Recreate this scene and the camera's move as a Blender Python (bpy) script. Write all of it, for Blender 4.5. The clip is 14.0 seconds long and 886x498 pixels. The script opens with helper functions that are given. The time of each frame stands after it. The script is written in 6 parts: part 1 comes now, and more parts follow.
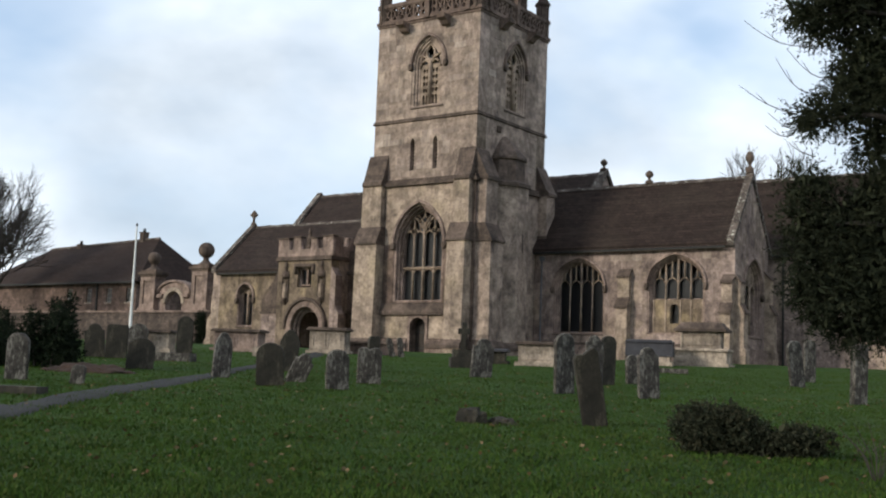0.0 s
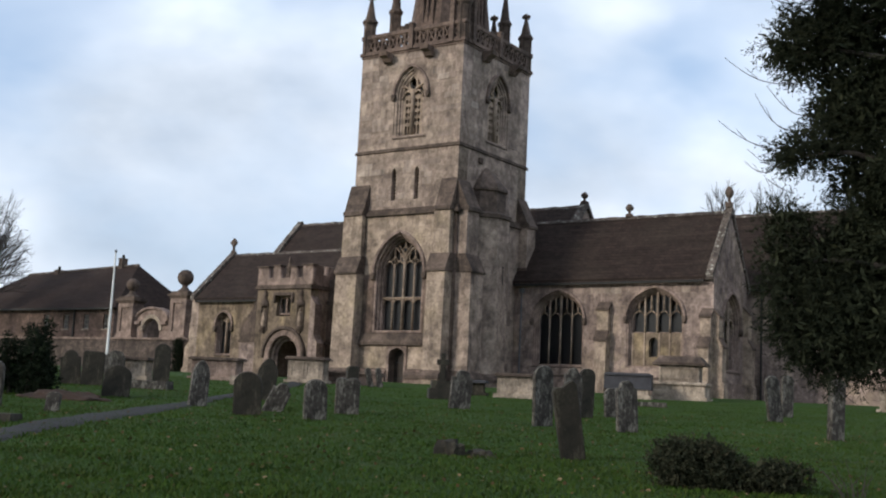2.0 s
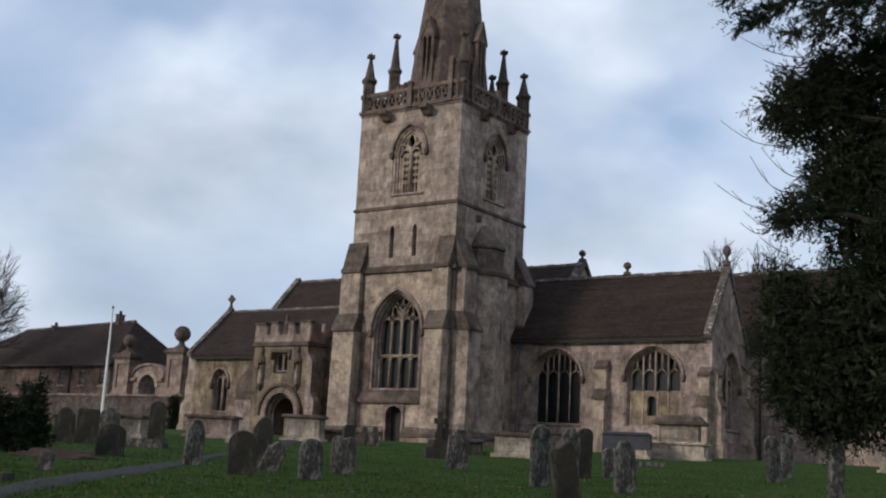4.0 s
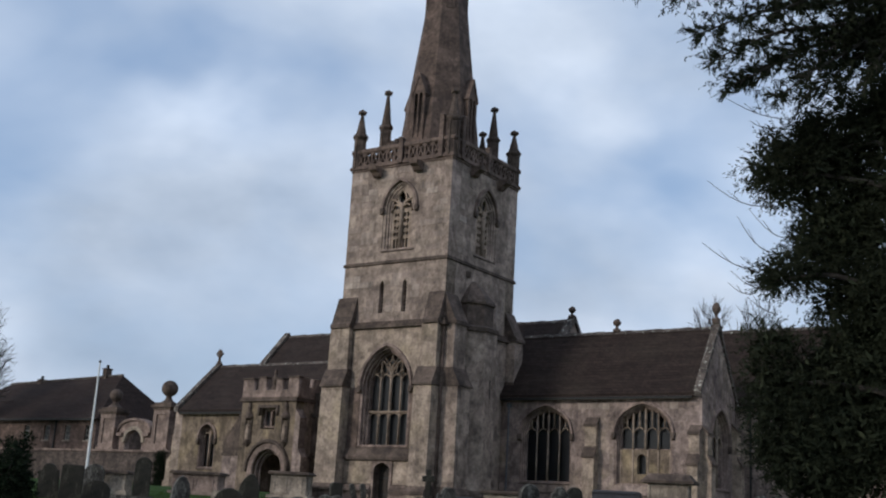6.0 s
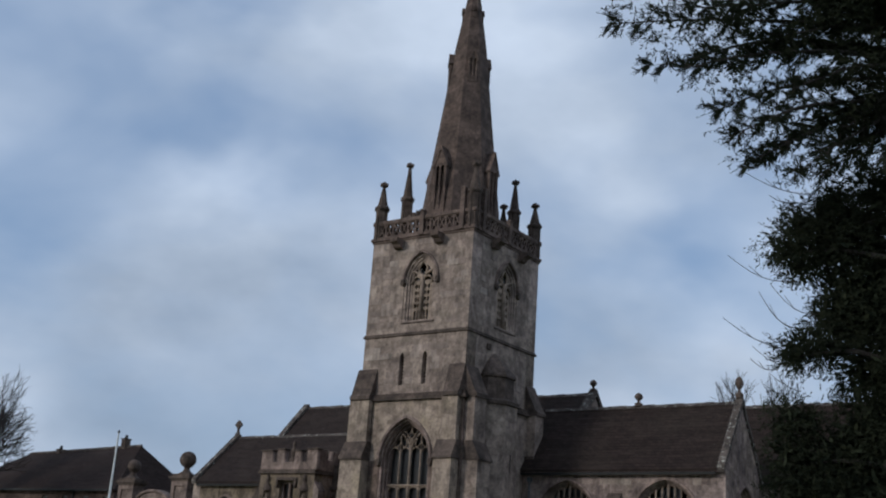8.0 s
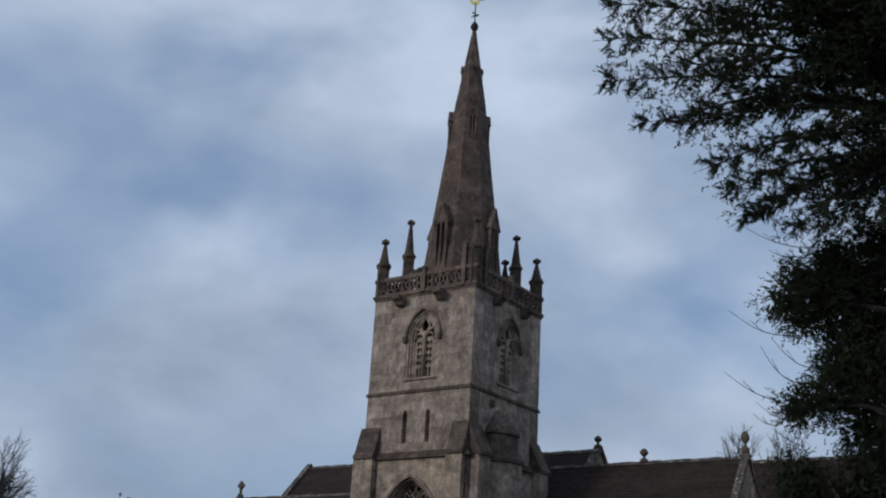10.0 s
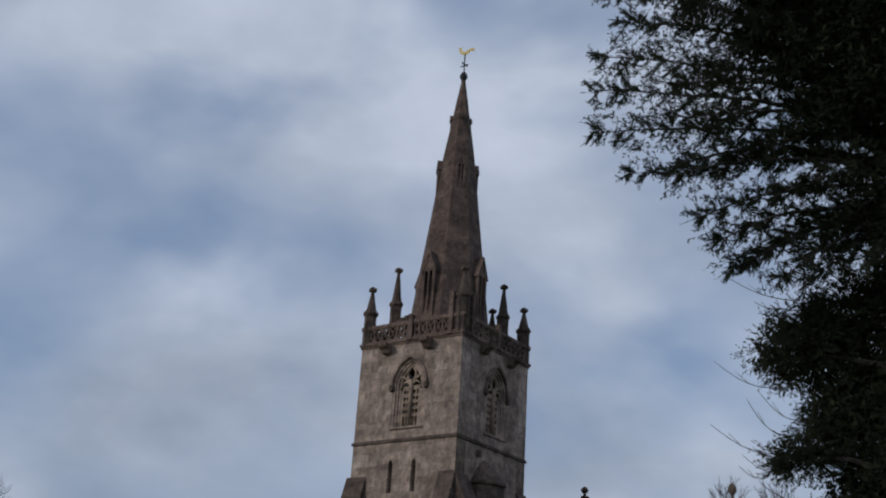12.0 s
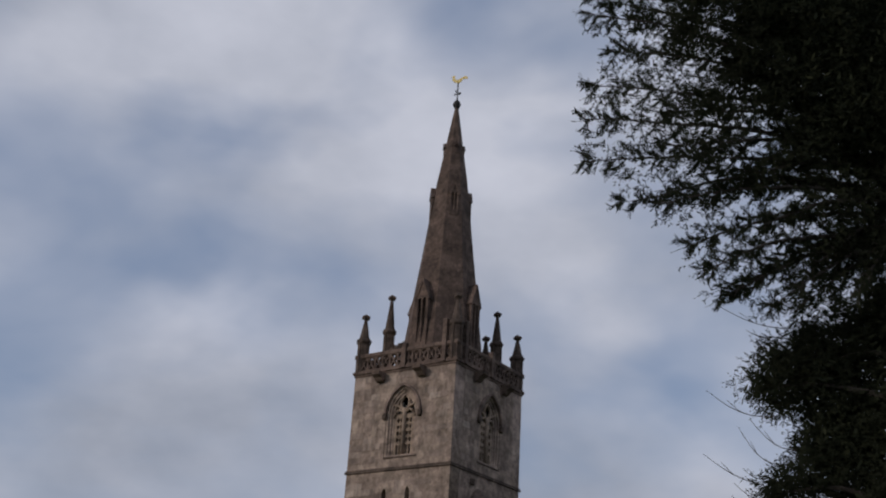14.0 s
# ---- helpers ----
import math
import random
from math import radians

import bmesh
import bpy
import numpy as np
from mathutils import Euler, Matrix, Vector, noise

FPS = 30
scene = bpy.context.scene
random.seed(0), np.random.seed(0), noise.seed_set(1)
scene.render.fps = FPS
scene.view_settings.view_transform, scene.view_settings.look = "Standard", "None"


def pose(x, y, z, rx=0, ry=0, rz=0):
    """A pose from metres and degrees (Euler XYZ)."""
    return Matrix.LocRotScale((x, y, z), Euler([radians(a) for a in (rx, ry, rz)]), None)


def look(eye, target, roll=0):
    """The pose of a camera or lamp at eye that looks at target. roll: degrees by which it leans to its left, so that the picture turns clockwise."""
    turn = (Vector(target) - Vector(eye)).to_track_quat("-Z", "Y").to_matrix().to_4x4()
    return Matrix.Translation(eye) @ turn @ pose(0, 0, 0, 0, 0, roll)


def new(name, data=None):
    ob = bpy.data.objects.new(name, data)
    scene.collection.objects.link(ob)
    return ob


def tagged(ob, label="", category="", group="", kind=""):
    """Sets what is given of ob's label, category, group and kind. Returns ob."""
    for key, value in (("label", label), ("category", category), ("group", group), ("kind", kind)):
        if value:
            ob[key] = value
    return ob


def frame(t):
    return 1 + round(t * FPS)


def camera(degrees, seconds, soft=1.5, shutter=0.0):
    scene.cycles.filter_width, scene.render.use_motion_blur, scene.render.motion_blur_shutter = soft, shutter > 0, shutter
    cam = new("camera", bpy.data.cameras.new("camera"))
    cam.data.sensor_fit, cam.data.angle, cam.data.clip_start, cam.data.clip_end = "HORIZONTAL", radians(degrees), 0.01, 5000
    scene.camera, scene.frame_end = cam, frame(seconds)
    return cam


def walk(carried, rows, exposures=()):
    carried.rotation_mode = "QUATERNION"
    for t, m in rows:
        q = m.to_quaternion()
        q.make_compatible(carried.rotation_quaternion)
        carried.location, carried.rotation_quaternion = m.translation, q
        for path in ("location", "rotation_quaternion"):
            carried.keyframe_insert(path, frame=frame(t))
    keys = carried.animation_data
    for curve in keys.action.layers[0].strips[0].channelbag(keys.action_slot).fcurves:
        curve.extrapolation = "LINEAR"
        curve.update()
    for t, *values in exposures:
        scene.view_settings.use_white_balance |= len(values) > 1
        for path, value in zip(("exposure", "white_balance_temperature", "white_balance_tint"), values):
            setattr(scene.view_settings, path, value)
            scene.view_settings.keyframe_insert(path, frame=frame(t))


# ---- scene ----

# ---------------------------------------------------------------- camera
cam = camera(42.81, 14.0, soft=2.1)
# the camera stands and tilts up, rising and swaying a little as the arms lift: seconds, yaw, pitch, roll, step to the right, lift
EYE = (33.456, -48.484, -0.885)
PATH = [
    (0.0, 35.876, 6.182, -2.161, 0.0, -0.090),
    (0.5, 35.698, 6.488, -2.311, 0.0, -0.088),
    (1.0, 35.298, 6.924, -2.420, 0.0, -0.086),
    (1.5, 34.995, 7.327, -2.511, 0.0, -0.084),
    (2.0, 34.789, 7.779, -2.799, 0.0, -0.082),
    (2.5, 34.771, 8.156, -2.916, 0.0, -0.078),
    (3.0, 34.786, 8.708, -2.829, 0.003, -0.070),
    (3.5, 34.741, 9.639, -2.869, 0.010, -0.052),
    (3.7, 34.740, 10.10, -2.890, 0.013, -0.047),
    (5.8, 34.078, 13.235, -3.225, 0.037, -0.008),
    (6.0, 34.063, 13.560, -3.241, 0.040, -0.004),
    (6.5, 34.150, 14.377, -3.470, 0.043, 0.002),
    (7.0, 34.470, 15.366, -3.537, 0.046, 0.006),
    (7.5, 34.785, 16.287, -3.605, 0.050, 0.012),
    (8.0, 34.977, 17.147, -3.870, 0.055, 0.016),
    (8.2, 35.025, 17.468, -3.870, 0.058, 0.018),
    (10.3, 35.229, 20.448, -3.200, 0.088, 0.043),
    (10.5, 35.179, 20.758, -3.197, 0.090, 0.045),
    (11.0, 35.014, 21.476, -3.272, 0.093, 0.047),
    (11.5, 34.724, 22.036, -3.529, 0.095, 0.049),
    (12.0, 34.485, 22.495, -3.520, 0.100, 0.054),
    (12.5, 34.382, 22.848, -3.394, 0.107, 0.060),
    (13.0, 34.339, 23.210, -3.316, 0.115, 0.066),
    (13.5, 34.276, 23.605, -3.322, 0.122, 0.069),
    (14.0, 34.189, 23.913, -3.341, 0.130, 0.072),
]
FAR = 1.05          # degrees that a metre's step turns the church, far behind
walk(cam, [(t, pose(EYE[0] + 0.821 * dx, EYE[1] + 0.571 * dx, EYE[2] + dz, 90 + p - FAR * dz, r, y + FAR * dx)) for t, y, p, r, dx, dz in PATH],
     exposures=[(0.0, 0.50, 6600, 5), (1.2, 0.47, 6600, 6), (2.0, 0.38, 6400, 7), (3.0, 0.28, 6400, 8), (3.5, 0.16, 6350, 8), (6.0, -0.10, 5980, 7), (7.0, -0.28, 5880, 6), (8.0, -0.42, 5780, 6),
                (10.5, -0.60, 5740, 6), (11.5, -0.66, 5840, 8), (12.5, -0.69, 6120, 11), (14.0, -0.70, 6420, 14)])

# ---------------------------------------------------------------- sky and sun
SUN_EL, SUN_AZ = 22.0, 243.0   # degrees; azimuth of the sun seen from the church, counter-clockwise from +x
sun = new("sun", bpy.data.lights.new("sun", "SUN"))
sun.data.energy, sun.data.angle, sun.data.color = 1.9, radians(12), (1.0, 0.93, 0.84)
sd = Vector((math.cos(radians(SUN_EL)) * math.cos(radians(SUN_AZ)), math.cos(radians(SUN_EL)) * math.sin(radians(SUN_AZ)), math.sin(radians(SUN_EL))))
sun.matrix_world = look(sd * 200, (0, 0, 0))

world = bpy.data.worlds.new("overcast_sky")
scene.world = world
world.use_nodes = True
wn, wl = world.node_tree.nodes, world.node_tree.links
wn.clear()
w_out = wn.new("ShaderNodeOutputWorld")
w_bg = wn.new("ShaderNodeBackground")
w_sky = wn.new("ShaderNodeTexSky")
w_sky.sky_type, w_sky.sun_disc = "NISHITA", False
w_sky.sun_elevation, w_sky.sun_rotation = radians(SUN_EL), radians(90 - SUN_AZ)
w_sky.air_density, w_sky.dust_density = 1.0, 1.5
w_co = wn.new("ShaderNodeTexCoord")
w_map = wn.new("ShaderNodeMapping")
w_map.inputs["Scale"].default_value = (1.0, 1.0, 1.7)
w_n1 = wn.new("ShaderNodeTexNoise")
w_n1.inputs["Scale"].default_value, w_n1.inputs["Detail"].default_value, w_n1.inputs["Roughness"].default_value = 3.0, 4.5, 0.5
w_n1.inputs["Distortion"].default_value = 0.3
w_n2 = wn.new("ShaderNodeTexNoise")
w_n2.inputs["Scale"].default_value, w_n2.inputs["Detail"].default_value = 4.2, 5.0
w_r1 = wn.new("ShaderNodeValToRGB")          # how much cloud covers the blue
w_r1.color_ramp.elements[0].position, w_r1.color_ramp.elements[1].position = 0.33, 0.60
w_r2 = wn.new("ShaderNodeValToRGB")          # light and grey parts of the cloud
w_r2.color_ramp.elements[0].position, w_r2.color_ramp.elements[1].position = 0.16, 0.74
w_r2.color_ramp.elements[0].color, w_r2.color_ramp.elements[1].color = (4.0, 4.6, 5.6, 1), (9.5, 9.95, 11.0, 1)
w_blue = wn.new("ShaderNodeMix")
w_blue.data_type = "RGBA"
w_blue.inputs["Factor"].default_value = 0.55
w_blue.inputs["B"].default_value = (4.9, 6.3, 8.9, 1)
w_mix = wn.new("ShaderNodeMix")
w_mix.data_type = "RGBA"
wl.new(w_co.outputs["Generated"], w_map.inputs["Vector"])
wl.new(w_map.outputs["Vector"], w_n1.inputs["Vector"])
wl.new(w_map.outputs["Vector"], w_n2.inputs["Vector"])


def sky_bank(base, banks):
    """Adds soft banks of cloud, or gaps in it, to a noise: yaw, elevation, reach in degrees, amount."""
    wisp = wn.new("ShaderNodeTexNoise")
    wisp.inputs["Scale"].default_value, wisp.inputs["Detail"].default_value = 5.0, 4.0
    wl.new(w_map.outputs["Vector"], wisp.inputs["Vector"])
    warp = wn.new("ShaderNodeVectorMath")
    warp.operation = "MULTIPLY_ADD"
    warp.inputs[1].default_value, warp.inputs[2].default_value = (0.26, 0.26, 0.26), (-0.13, -0.13, -0.13)
    wl.new(wisp.outputs["Color"], warp.inputs[0])
    at = wn.new("ShaderNodeVectorMath")
    wl.new(w_co.outputs["Generated"], at.inputs[0]), wl.new(warp.outputs[0], at.inputs[1])
    for yaw, el, reach, amount in banks:
        y, e = radians(yaw), radians(el)
        gap = wn.new("ShaderNodeVectorMath")
        gap.operation = "DISTANCE"
        gap.inputs[1].default_value = (-math.sin(y) * math.cos(e), math.cos(y) * math.cos(e), math.sin(e))
        wl.new(at.outputs[0], gap.inputs[0])
        fall = wn.new("ShaderNodeMapRange")
        fall.interpolation_type = "SMOOTHSTEP"
        fall.inputs["From Max"].default_value = radians(reach)
        fall.inputs["To Min"].default_value, fall.inputs["To Max"].default_value = amount, 0.0
        wl.new(gap.outputs["Value"], fall.inputs["Value"])
        both = wn.new("ShaderNodeMath")
        wl.new(base, both.inputs[0]), wl.new(fall.outputs["Result"], both.inputs[1])
        base = both.outputs[0]
    return base


cover = sky_bank(w_n1.outputs["Fac"], ((49, 25, 7, -0.07), (29, 29, 6, -0.09), (27, 34, 6, -0.06), (22.5, 18.5, 6, -0.09), (54, 36, 6, -0.05),
                                       (46, 19.5, 6, 0.08), (40, 33, 9, 0.08), (48, 12, 10, 0.08), (27, 21, 5, 0.06), (22, 13, 5, 0.06)))
tone = sky_bank(w_n2.outputs["Fac"], ((46, 19.5, 5.5, 0.09), (40, 32, 9, 0.06), (49, 10, 13, -0.20), (41, 14.5, 8, -0.10), (22, 14, 5, 0.07), (28, 22, 5, 0.04)))
wl.new(cover, w_r1.inputs["Fac"])
wl.new(tone, w_r2.inputs["Fac"])
wl.new(w_sky.outputs["Color"], w_blue.inputs["A"])
wl.new(w_r1.outputs["Color"], w_mix.inputs["Factor"])
wl.new(w_blue.outputs["Result"], w_mix.inputs["A"])
wl.new(w_r2.outputs["Color"], w_mix.inputs["B"])
wl.new(w_mix.outputs["Result"], w_bg.inputs["Color"])
w_bg.inputs["Strength"].default_value = 0.099
wl.new(w_bg.outputs["Background"], w_out.inputs["Surface"])

# ---------------------------------------------------------------- materials
def material(name):
    m = bpy.data.materials.new(name)
    m.use_nodes = True
    n, l = m.node_tree.nodes, m.node_tree.links
    return m, n, l, n["Principled BSDF"]


def ramp(n, l, source, stops):
    r = n.new("ShaderNodeValToRGB")
    e = r.color_ramp.elements
    while len(e) < len(stops):
        e.new(0.5)
    for k, (pos, c) in enumerate(stops):
        e[k].position = pos
        e[k].color = (*c, 1) if isinstance(c, tuple) else (c, c, c, 1)
    l.new(source, r.inputs["Fac"])
    return r.outputs["Color"]


def mixed(n, l, kind, fac, a, b):
    x = n.new("ShaderNodeMix")
    x.data_type, x.blend_type = "RGBA", kind
    for value, key in ((fac, "Factor"), (a, "A"), (b, "B")):
        if isinstance(value, (int, float)):
            x.inputs[key].default_value = value
        elif isinstance(value, tuple):
            x.inputs[key].default_value = (*value, 1)
        else:
            l.new(value, x.inputs[key])
    return x.outputs["Result"]


def noise_at(n, l, vec, scale, detail=4.0, rough=0.55, stretch=None):
    if stretch:
        mp = n.new("ShaderNodeMapping")
        mp.inputs["Scale"].default_value = stretch
        l.new(vec, mp.inputs["Vector"])
        vec = mp.outputs["Vector"]
    t = n.new("ShaderNodeTexNoise")
    t.inputs["Scale"].default_value, t.inputs["Detail"].default_value, t.inputs["Roughness"].default_value = scale, detail, rough
    l.new(vec, t.inputs["Vector"])
    return t.outputs["Fac"]


def bumped(n, l, p, height, strength=0.4, distance=0.02):
    b = n.new("ShaderNodeBump")
    b.inputs["Strength"].default_value, b.inputs["Distance"].default_value = strength, distance
    l.new(height, b.inputs["Height"])
    l.new(b.outputs["Normal"], p.inputs["Normal"])


def stone(name, light, dark, grime, block=(0.62, 0.31), joint=0.012, streak=0.75, lichen=0.0, wash=None):
    """Coursed limestone: blocks of uneven tone, soft blotches, dark run-off streaks, pits."""
    m, n, l, p = material(name)
    light, dark, grime = ((r * 1.0, g * 0.965, b * 0.98) for r, g, b in (light, dark, grime))
    co = n.new("ShaderNodeTexCoord").outputs["Object"]
    sep = n.new("ShaderNodeSeparateXYZ")
    l.new(co, sep.inputs[0])
    add = n.new("ShaderNodeMath")
    l.new(sep.outputs["X"], add.inputs[0]), l.new(sep.outputs["Y"], add.inputs[1])
    com = n.new("ShaderNodeCombineXYZ")
    l.new(add.outputs[0], com.inputs["X"]), l.new(sep.outputs["Z"], com.inputs["Y"])
    br = n.new("ShaderNodeTexBrick")
    br.inputs["Scale"].default_value = 1.0
    br.inputs["Brick Width"].default_value, br.inputs["Row Height"].default_value = block
    br.inputs["Mortar Size"].default_value, br.inputs["Mortar Smooth"].default_value = joint, 0.3
    br.inputs["Color1"].default_value, br.inputs["Color2"].default_value = (*light, 1), (*dark, 1)
    br.inputs["Mortar"].default_value = (*[c * 0.8 for c in dark], 1)
    l.new(com.outputs[0], br.inputs["Vector"])
    big = noise_at(n, l, co, 0.35, 5, 0.6)
    mid = noise_at(n, l, co, 1.7, 6, 0.65)
    fine = noise_at(n, l, co, 14, 5, 0.7)
    run = noise_at(n, l, co, 1.0, 6, 0.66, (1.9, 1.9, 0.42))
    speck = noise_at(n, l, co, 4.5, 6, 0.75)
    c = mixed(n, l, "MIX", ramp(n, l, big, [(0.38, 0.0), (0.66, 0.35)]), br.outputs["Color"], tuple(0.5 * (a + b) for a, b in zip(light, dark)))
    if wash:
        c = mixed(n, l, "MIX", ramp(n, l, noise_at(n, l, co, 0.55, 4, 0.6), [(0.5, 0.0), (0.64, 0.6)]), c, wash)
    c = mixed(n, l, "MULTIPLY", 1.0, c, ramp(n, l, mid, [(0.30, 0.52), (0.62, 1.12)]))
    blot = noise_at(n, l, co, 0.9, 6, 0.68, (1.0, 1.0, 0.45))
    c = mixed(n, l, "MIX", ramp(n, l, blot, [(0.46, 0.0), (0.66, streak * 0.8)]), c, tuple(0.35 * a + 0.65 * b for a, b in zip(dark, grime)))
    pale = noise_at(n, l, co, 1.5, 6, 0.75, (1.2, 1.2, 0.8))
    c = mixed(n, l, "MIX", ramp(n, l, pale, [(0.52, 0.0), (0.66, 0.8)]), c, tuple(min(0.6, 1.16 * a) for a in light))
    c = mixed(n, l, "MIX", ramp(n, l, run, [(0.55, 0.0), (0.70, streak * 0.9)]), c, grime)
    c = mixed(n, l, "MULTIPLY", 0.9, c, ramp(n, l, speck, [(0.34, 0.66), (0.5, 1.0), (0.66, 1.16)]))
    c = mixed(n, l, "MULTIPLY", 0.8, c, ramp(n, l, fine, [(0.25, 0.7), (0.65, 1.1)]))
    patch = noise_at(n, l, co, 0.8, 8, 0.72)
    c = mixed(n, l, "MULTIPLY", 1.0, c, ramp(n, l, patch, [(0.38, 0.68), (0.5, 0.97), (0.6, 1.2)]))
    if lichen:
        c = mixed(n, l, "MIX", ramp(n, l, noise_at(n, l, co, 5.0, 6, 0.7), [(0.56, 0.0), (0.64, lichen)]), c, (0.55, 0.54, 0.46))
    l.new(c, p.inputs["Base Color"])
    p.inputs["Roughness"].default_value = 0.92
    p.inputs["Specular IOR Level"].default_value = 0.25
    inv = n.new("ShaderNodeInvert")
    l.new(br.outputs["Fac"], inv.inputs["Color"])
    h = mixed(n, l, "ADD", 0.6, mixed(n, l, "ADD", 0.7, fine, mid), inv.outputs[0])
    bumped(n, l, p, h, 0.55, 0.03)
    return m


def rough_surface(name, a, b, scale=3.0, fine=30.0, rough=0.9, bump=0.4, dist=0.02, c=None, spec=0.3, edge=(0.48, 0.64)):
    m, n, l, p = material(name)
    co = n.new("ShaderNodeTexCoord").outputs["Object"]
    n1, n2 = noise_at(n, l, co, scale, 5), noise_at(n, l, co, fine, 5, 0.65)
    col = ramp(n, l, n1, [(0.35, a), (0.65, b)])
    if c:
        col = mixed(n, l, "MIX", ramp(n, l, noise_at(n, l, co, scale * 1.6, 9, 0.78, (1.0, 1.0, 0.4)), [(edge[0], 0.0), (edge[1], 0.85)]), col, c)
    col = mixed(n, l, "MULTIPLY", 0.7, col, ramp(n, l, n2, [(0.25, 0.6), (0.65, 1.15)]))
    l.new(col, p.inputs["Base Color"])
    p.inputs["Roughness"].default_value, p.inputs["Specular IOR Level"].default_value = rough, spec
    bumped(n, l, p, n2, bump, dist)
    return m


def tile_roof(name, a, b, moss):
    """Stone tiles in courses that narrow up the slope; courses follow the height."""
    m, n, l, p = material(name)
    co = n.new("ShaderNodeTexCoord").outputs["Object"]
    sep = n.new("ShaderNodeSeparateXYZ")
    l.new(co, sep.inputs[0])
    com = n.new("ShaderNodeCombineXYZ")
    add = n.new("ShaderNodeMath")
    l.new(sep.outputs["X"], add.inputs[0]), l.new(sep.outputs["Y"], add.inputs[1])
    l.new(add.outputs[0], com.inputs["X"]), l.new(sep.outputs["Z"], com.inputs["Y"])
    br = n.new("ShaderNodeTexBrick")
    br.inputs["Scale"].default_value = 1.0
    br.inputs["Brick Width"].default_value, br.inputs["Row Height"].default_value = 0.3, 0.17
    br.inputs["Mortar Size"].default_value, br.inputs["Mortar Smooth"].default_value = 0.012, 0.4
    br.inputs["Color1"].default_value, br.inputs["Color2"].default_value = (*a, 1), (*b, 1)
    br.inputs["Mortar"].default_value = (*[x * 0.4 for x in a], 1)
    l.new(com.outputs[0], br.inputs["Vector"])
    c = mixed(n, l, "MIX", ramp(n, l, noise_at(n, l, co, 0.6, 6, 0.65), [(0.45, 0.0), (0.7, 0.6)]), br.outputs["Color"], moss)
    f = noise_at(n, l, co, 9, 5, 0.7)
    c = mixed(n, l, "MULTIPLY", 0.8, c, ramp(n, l, f, [(0.3, 0.6), (0.65, 1.15)]))
    rows = noise_at(n, l, co, 1.0, 5, 0.7, (0.35, 0.35, 4.5))
    c = mixed(n, l, "MULTIPLY", 1.0, c, ramp(n, l, rows, [(0.32, 0.78), (0.5, 1.0), (0.68, 1.28)]))
    c = mixed(n, l, "MIX", ramp(n, l, noise_at(n, l, co, 3.4, 7, 0.8), [(0.66, 0.0), (0.73, 0.6)]), c, (0.24, 0.22, 0.19))
    l.new(c, p.inputs["Base Color"])
    p.inputs["Roughness"].default_value = 0.85
    p.inputs["Specular IOR Level"].default_value = 0.1
    inv = n.new("ShaderNodeInvert")
    l.new(br.outputs["Fac"], inv.inputs["Color"])
    bumped(n, l, p, mixed(n, l, "ADD", 0.6, f, inv.outputs[0]), 0.6, 0.04)
    return m


ASHLAR = stone("ashlar_limestone", (0.385, 0.303, 0.238), (0.230, 0.178, 0.141), (0.088, 0.067, 0.060), (0.72, 0.36), 0.005, 0.75, wash=(0.43, 0.338, 0.265))
# darker copy of the ashlar: grime, plus low-level shade put into its colour
LOWER = stone("grimy_shaded_limestone", (0.365, 0.284, 0.236), (0.205, 0.156, 0.132), (0.055, 0.042, 0.039), (0.66, 0.36), 0.005, 0.8, wash=(0.41, 0.315, 0.225))
TRACERY = stone("carved_tracery", (0.37, 0.29, 0.215), (0.27, 0.21, 0.155), (0.108, 0.080, 0.065), (0.9, 0.4), 0.003, 0.5)
# paler copy for front-facing stone, its lit tone painted into the colour
LIT_CREAM = stone("lit_cream_limestone", (0.400, 0.318, 0.240), (0.262, 0.204, 0.156), (0.085, 0.066, 0.055), (0.66, 0.36), 0.005, 0.55, wash=(0.43, 0.335, 0.225))
# soot and the shade between the buttresses, both in the base colour
SOOT_SHADE = stone("sooty_shaded_limestone", (0.180, 0.130, 0.102), (0.112, 0.081, 0.065), (0.038, 0.028, 0.025), (0.66, 0.36), 0.005, 0.95, wash=(0.279, 0.205, 0.139))
DRESSED = stone("dressed_limestone", (0.300, 0.226, 0.182), (0.205, 0.152, 0.124), (0.067, 0.050, 0.042), (0.9, 0.4), 0.005)
PARAPET = stone("parapet_stone", (0.197, 0.144, 0.113), (0.134, 0.098, 0.078), (0.058, 0.042, 0.036), (0.8, 0.3), 0.005)
WEATHERED = stone("weathered_stone", (0.140, 0.105, 0.081), (0.090, 0.068, 0.054), (0.037, 0.029, 0.025), (0.7, 0.3), 0.006)
SPIRE_STONE = stone("spire_stone", (0.165, 0.118, 0.091), (0.108, 0.078, 0.062), (0.052, 0.039, 0.033), (0.8, 0.36), 0.006)
RENDERED = stone("lime_render", (0.240, 0.186, 0.130), (0.140, 0.107, 0.076), (0.0450, 0.0350, 0.0281), (1.4, 0.7), 0.003, 0.85, wash=(0.3560, 0.2668, 0.1533))
PALE_STONE = stone("pale_stone", (0.4342, 0.3618, 0.2756), (0.2894, 0.2398, 0.1844), (0.0929, 0.0767, 0.0636), (0.9, 0.45), 0.004, 0.9)
HOUSE_STONE = stone("house_stone", (0.175, 0.122, 0.095), (0.115, 0.082, 0.066), (0.048, 0.038, 0.032), (0.5, 0.2), 0.008, 0.5)
LICHENED = stone("lichened_coping", (0.130, 0.106, 0.088), (0.078, 0.064, 0.053), (0.036, 0.030, 0.027), (0.9, 0.5), 0.004, 0.7, lichen=0.75)
RUBBLE = stone("rubble_wall_stone", (0.128, 0.098, 0.080), (0.072, 0.057, 0.047), (0.038, 0.032, 0.027), (0.38, 0.16), 0.012, 0.6)
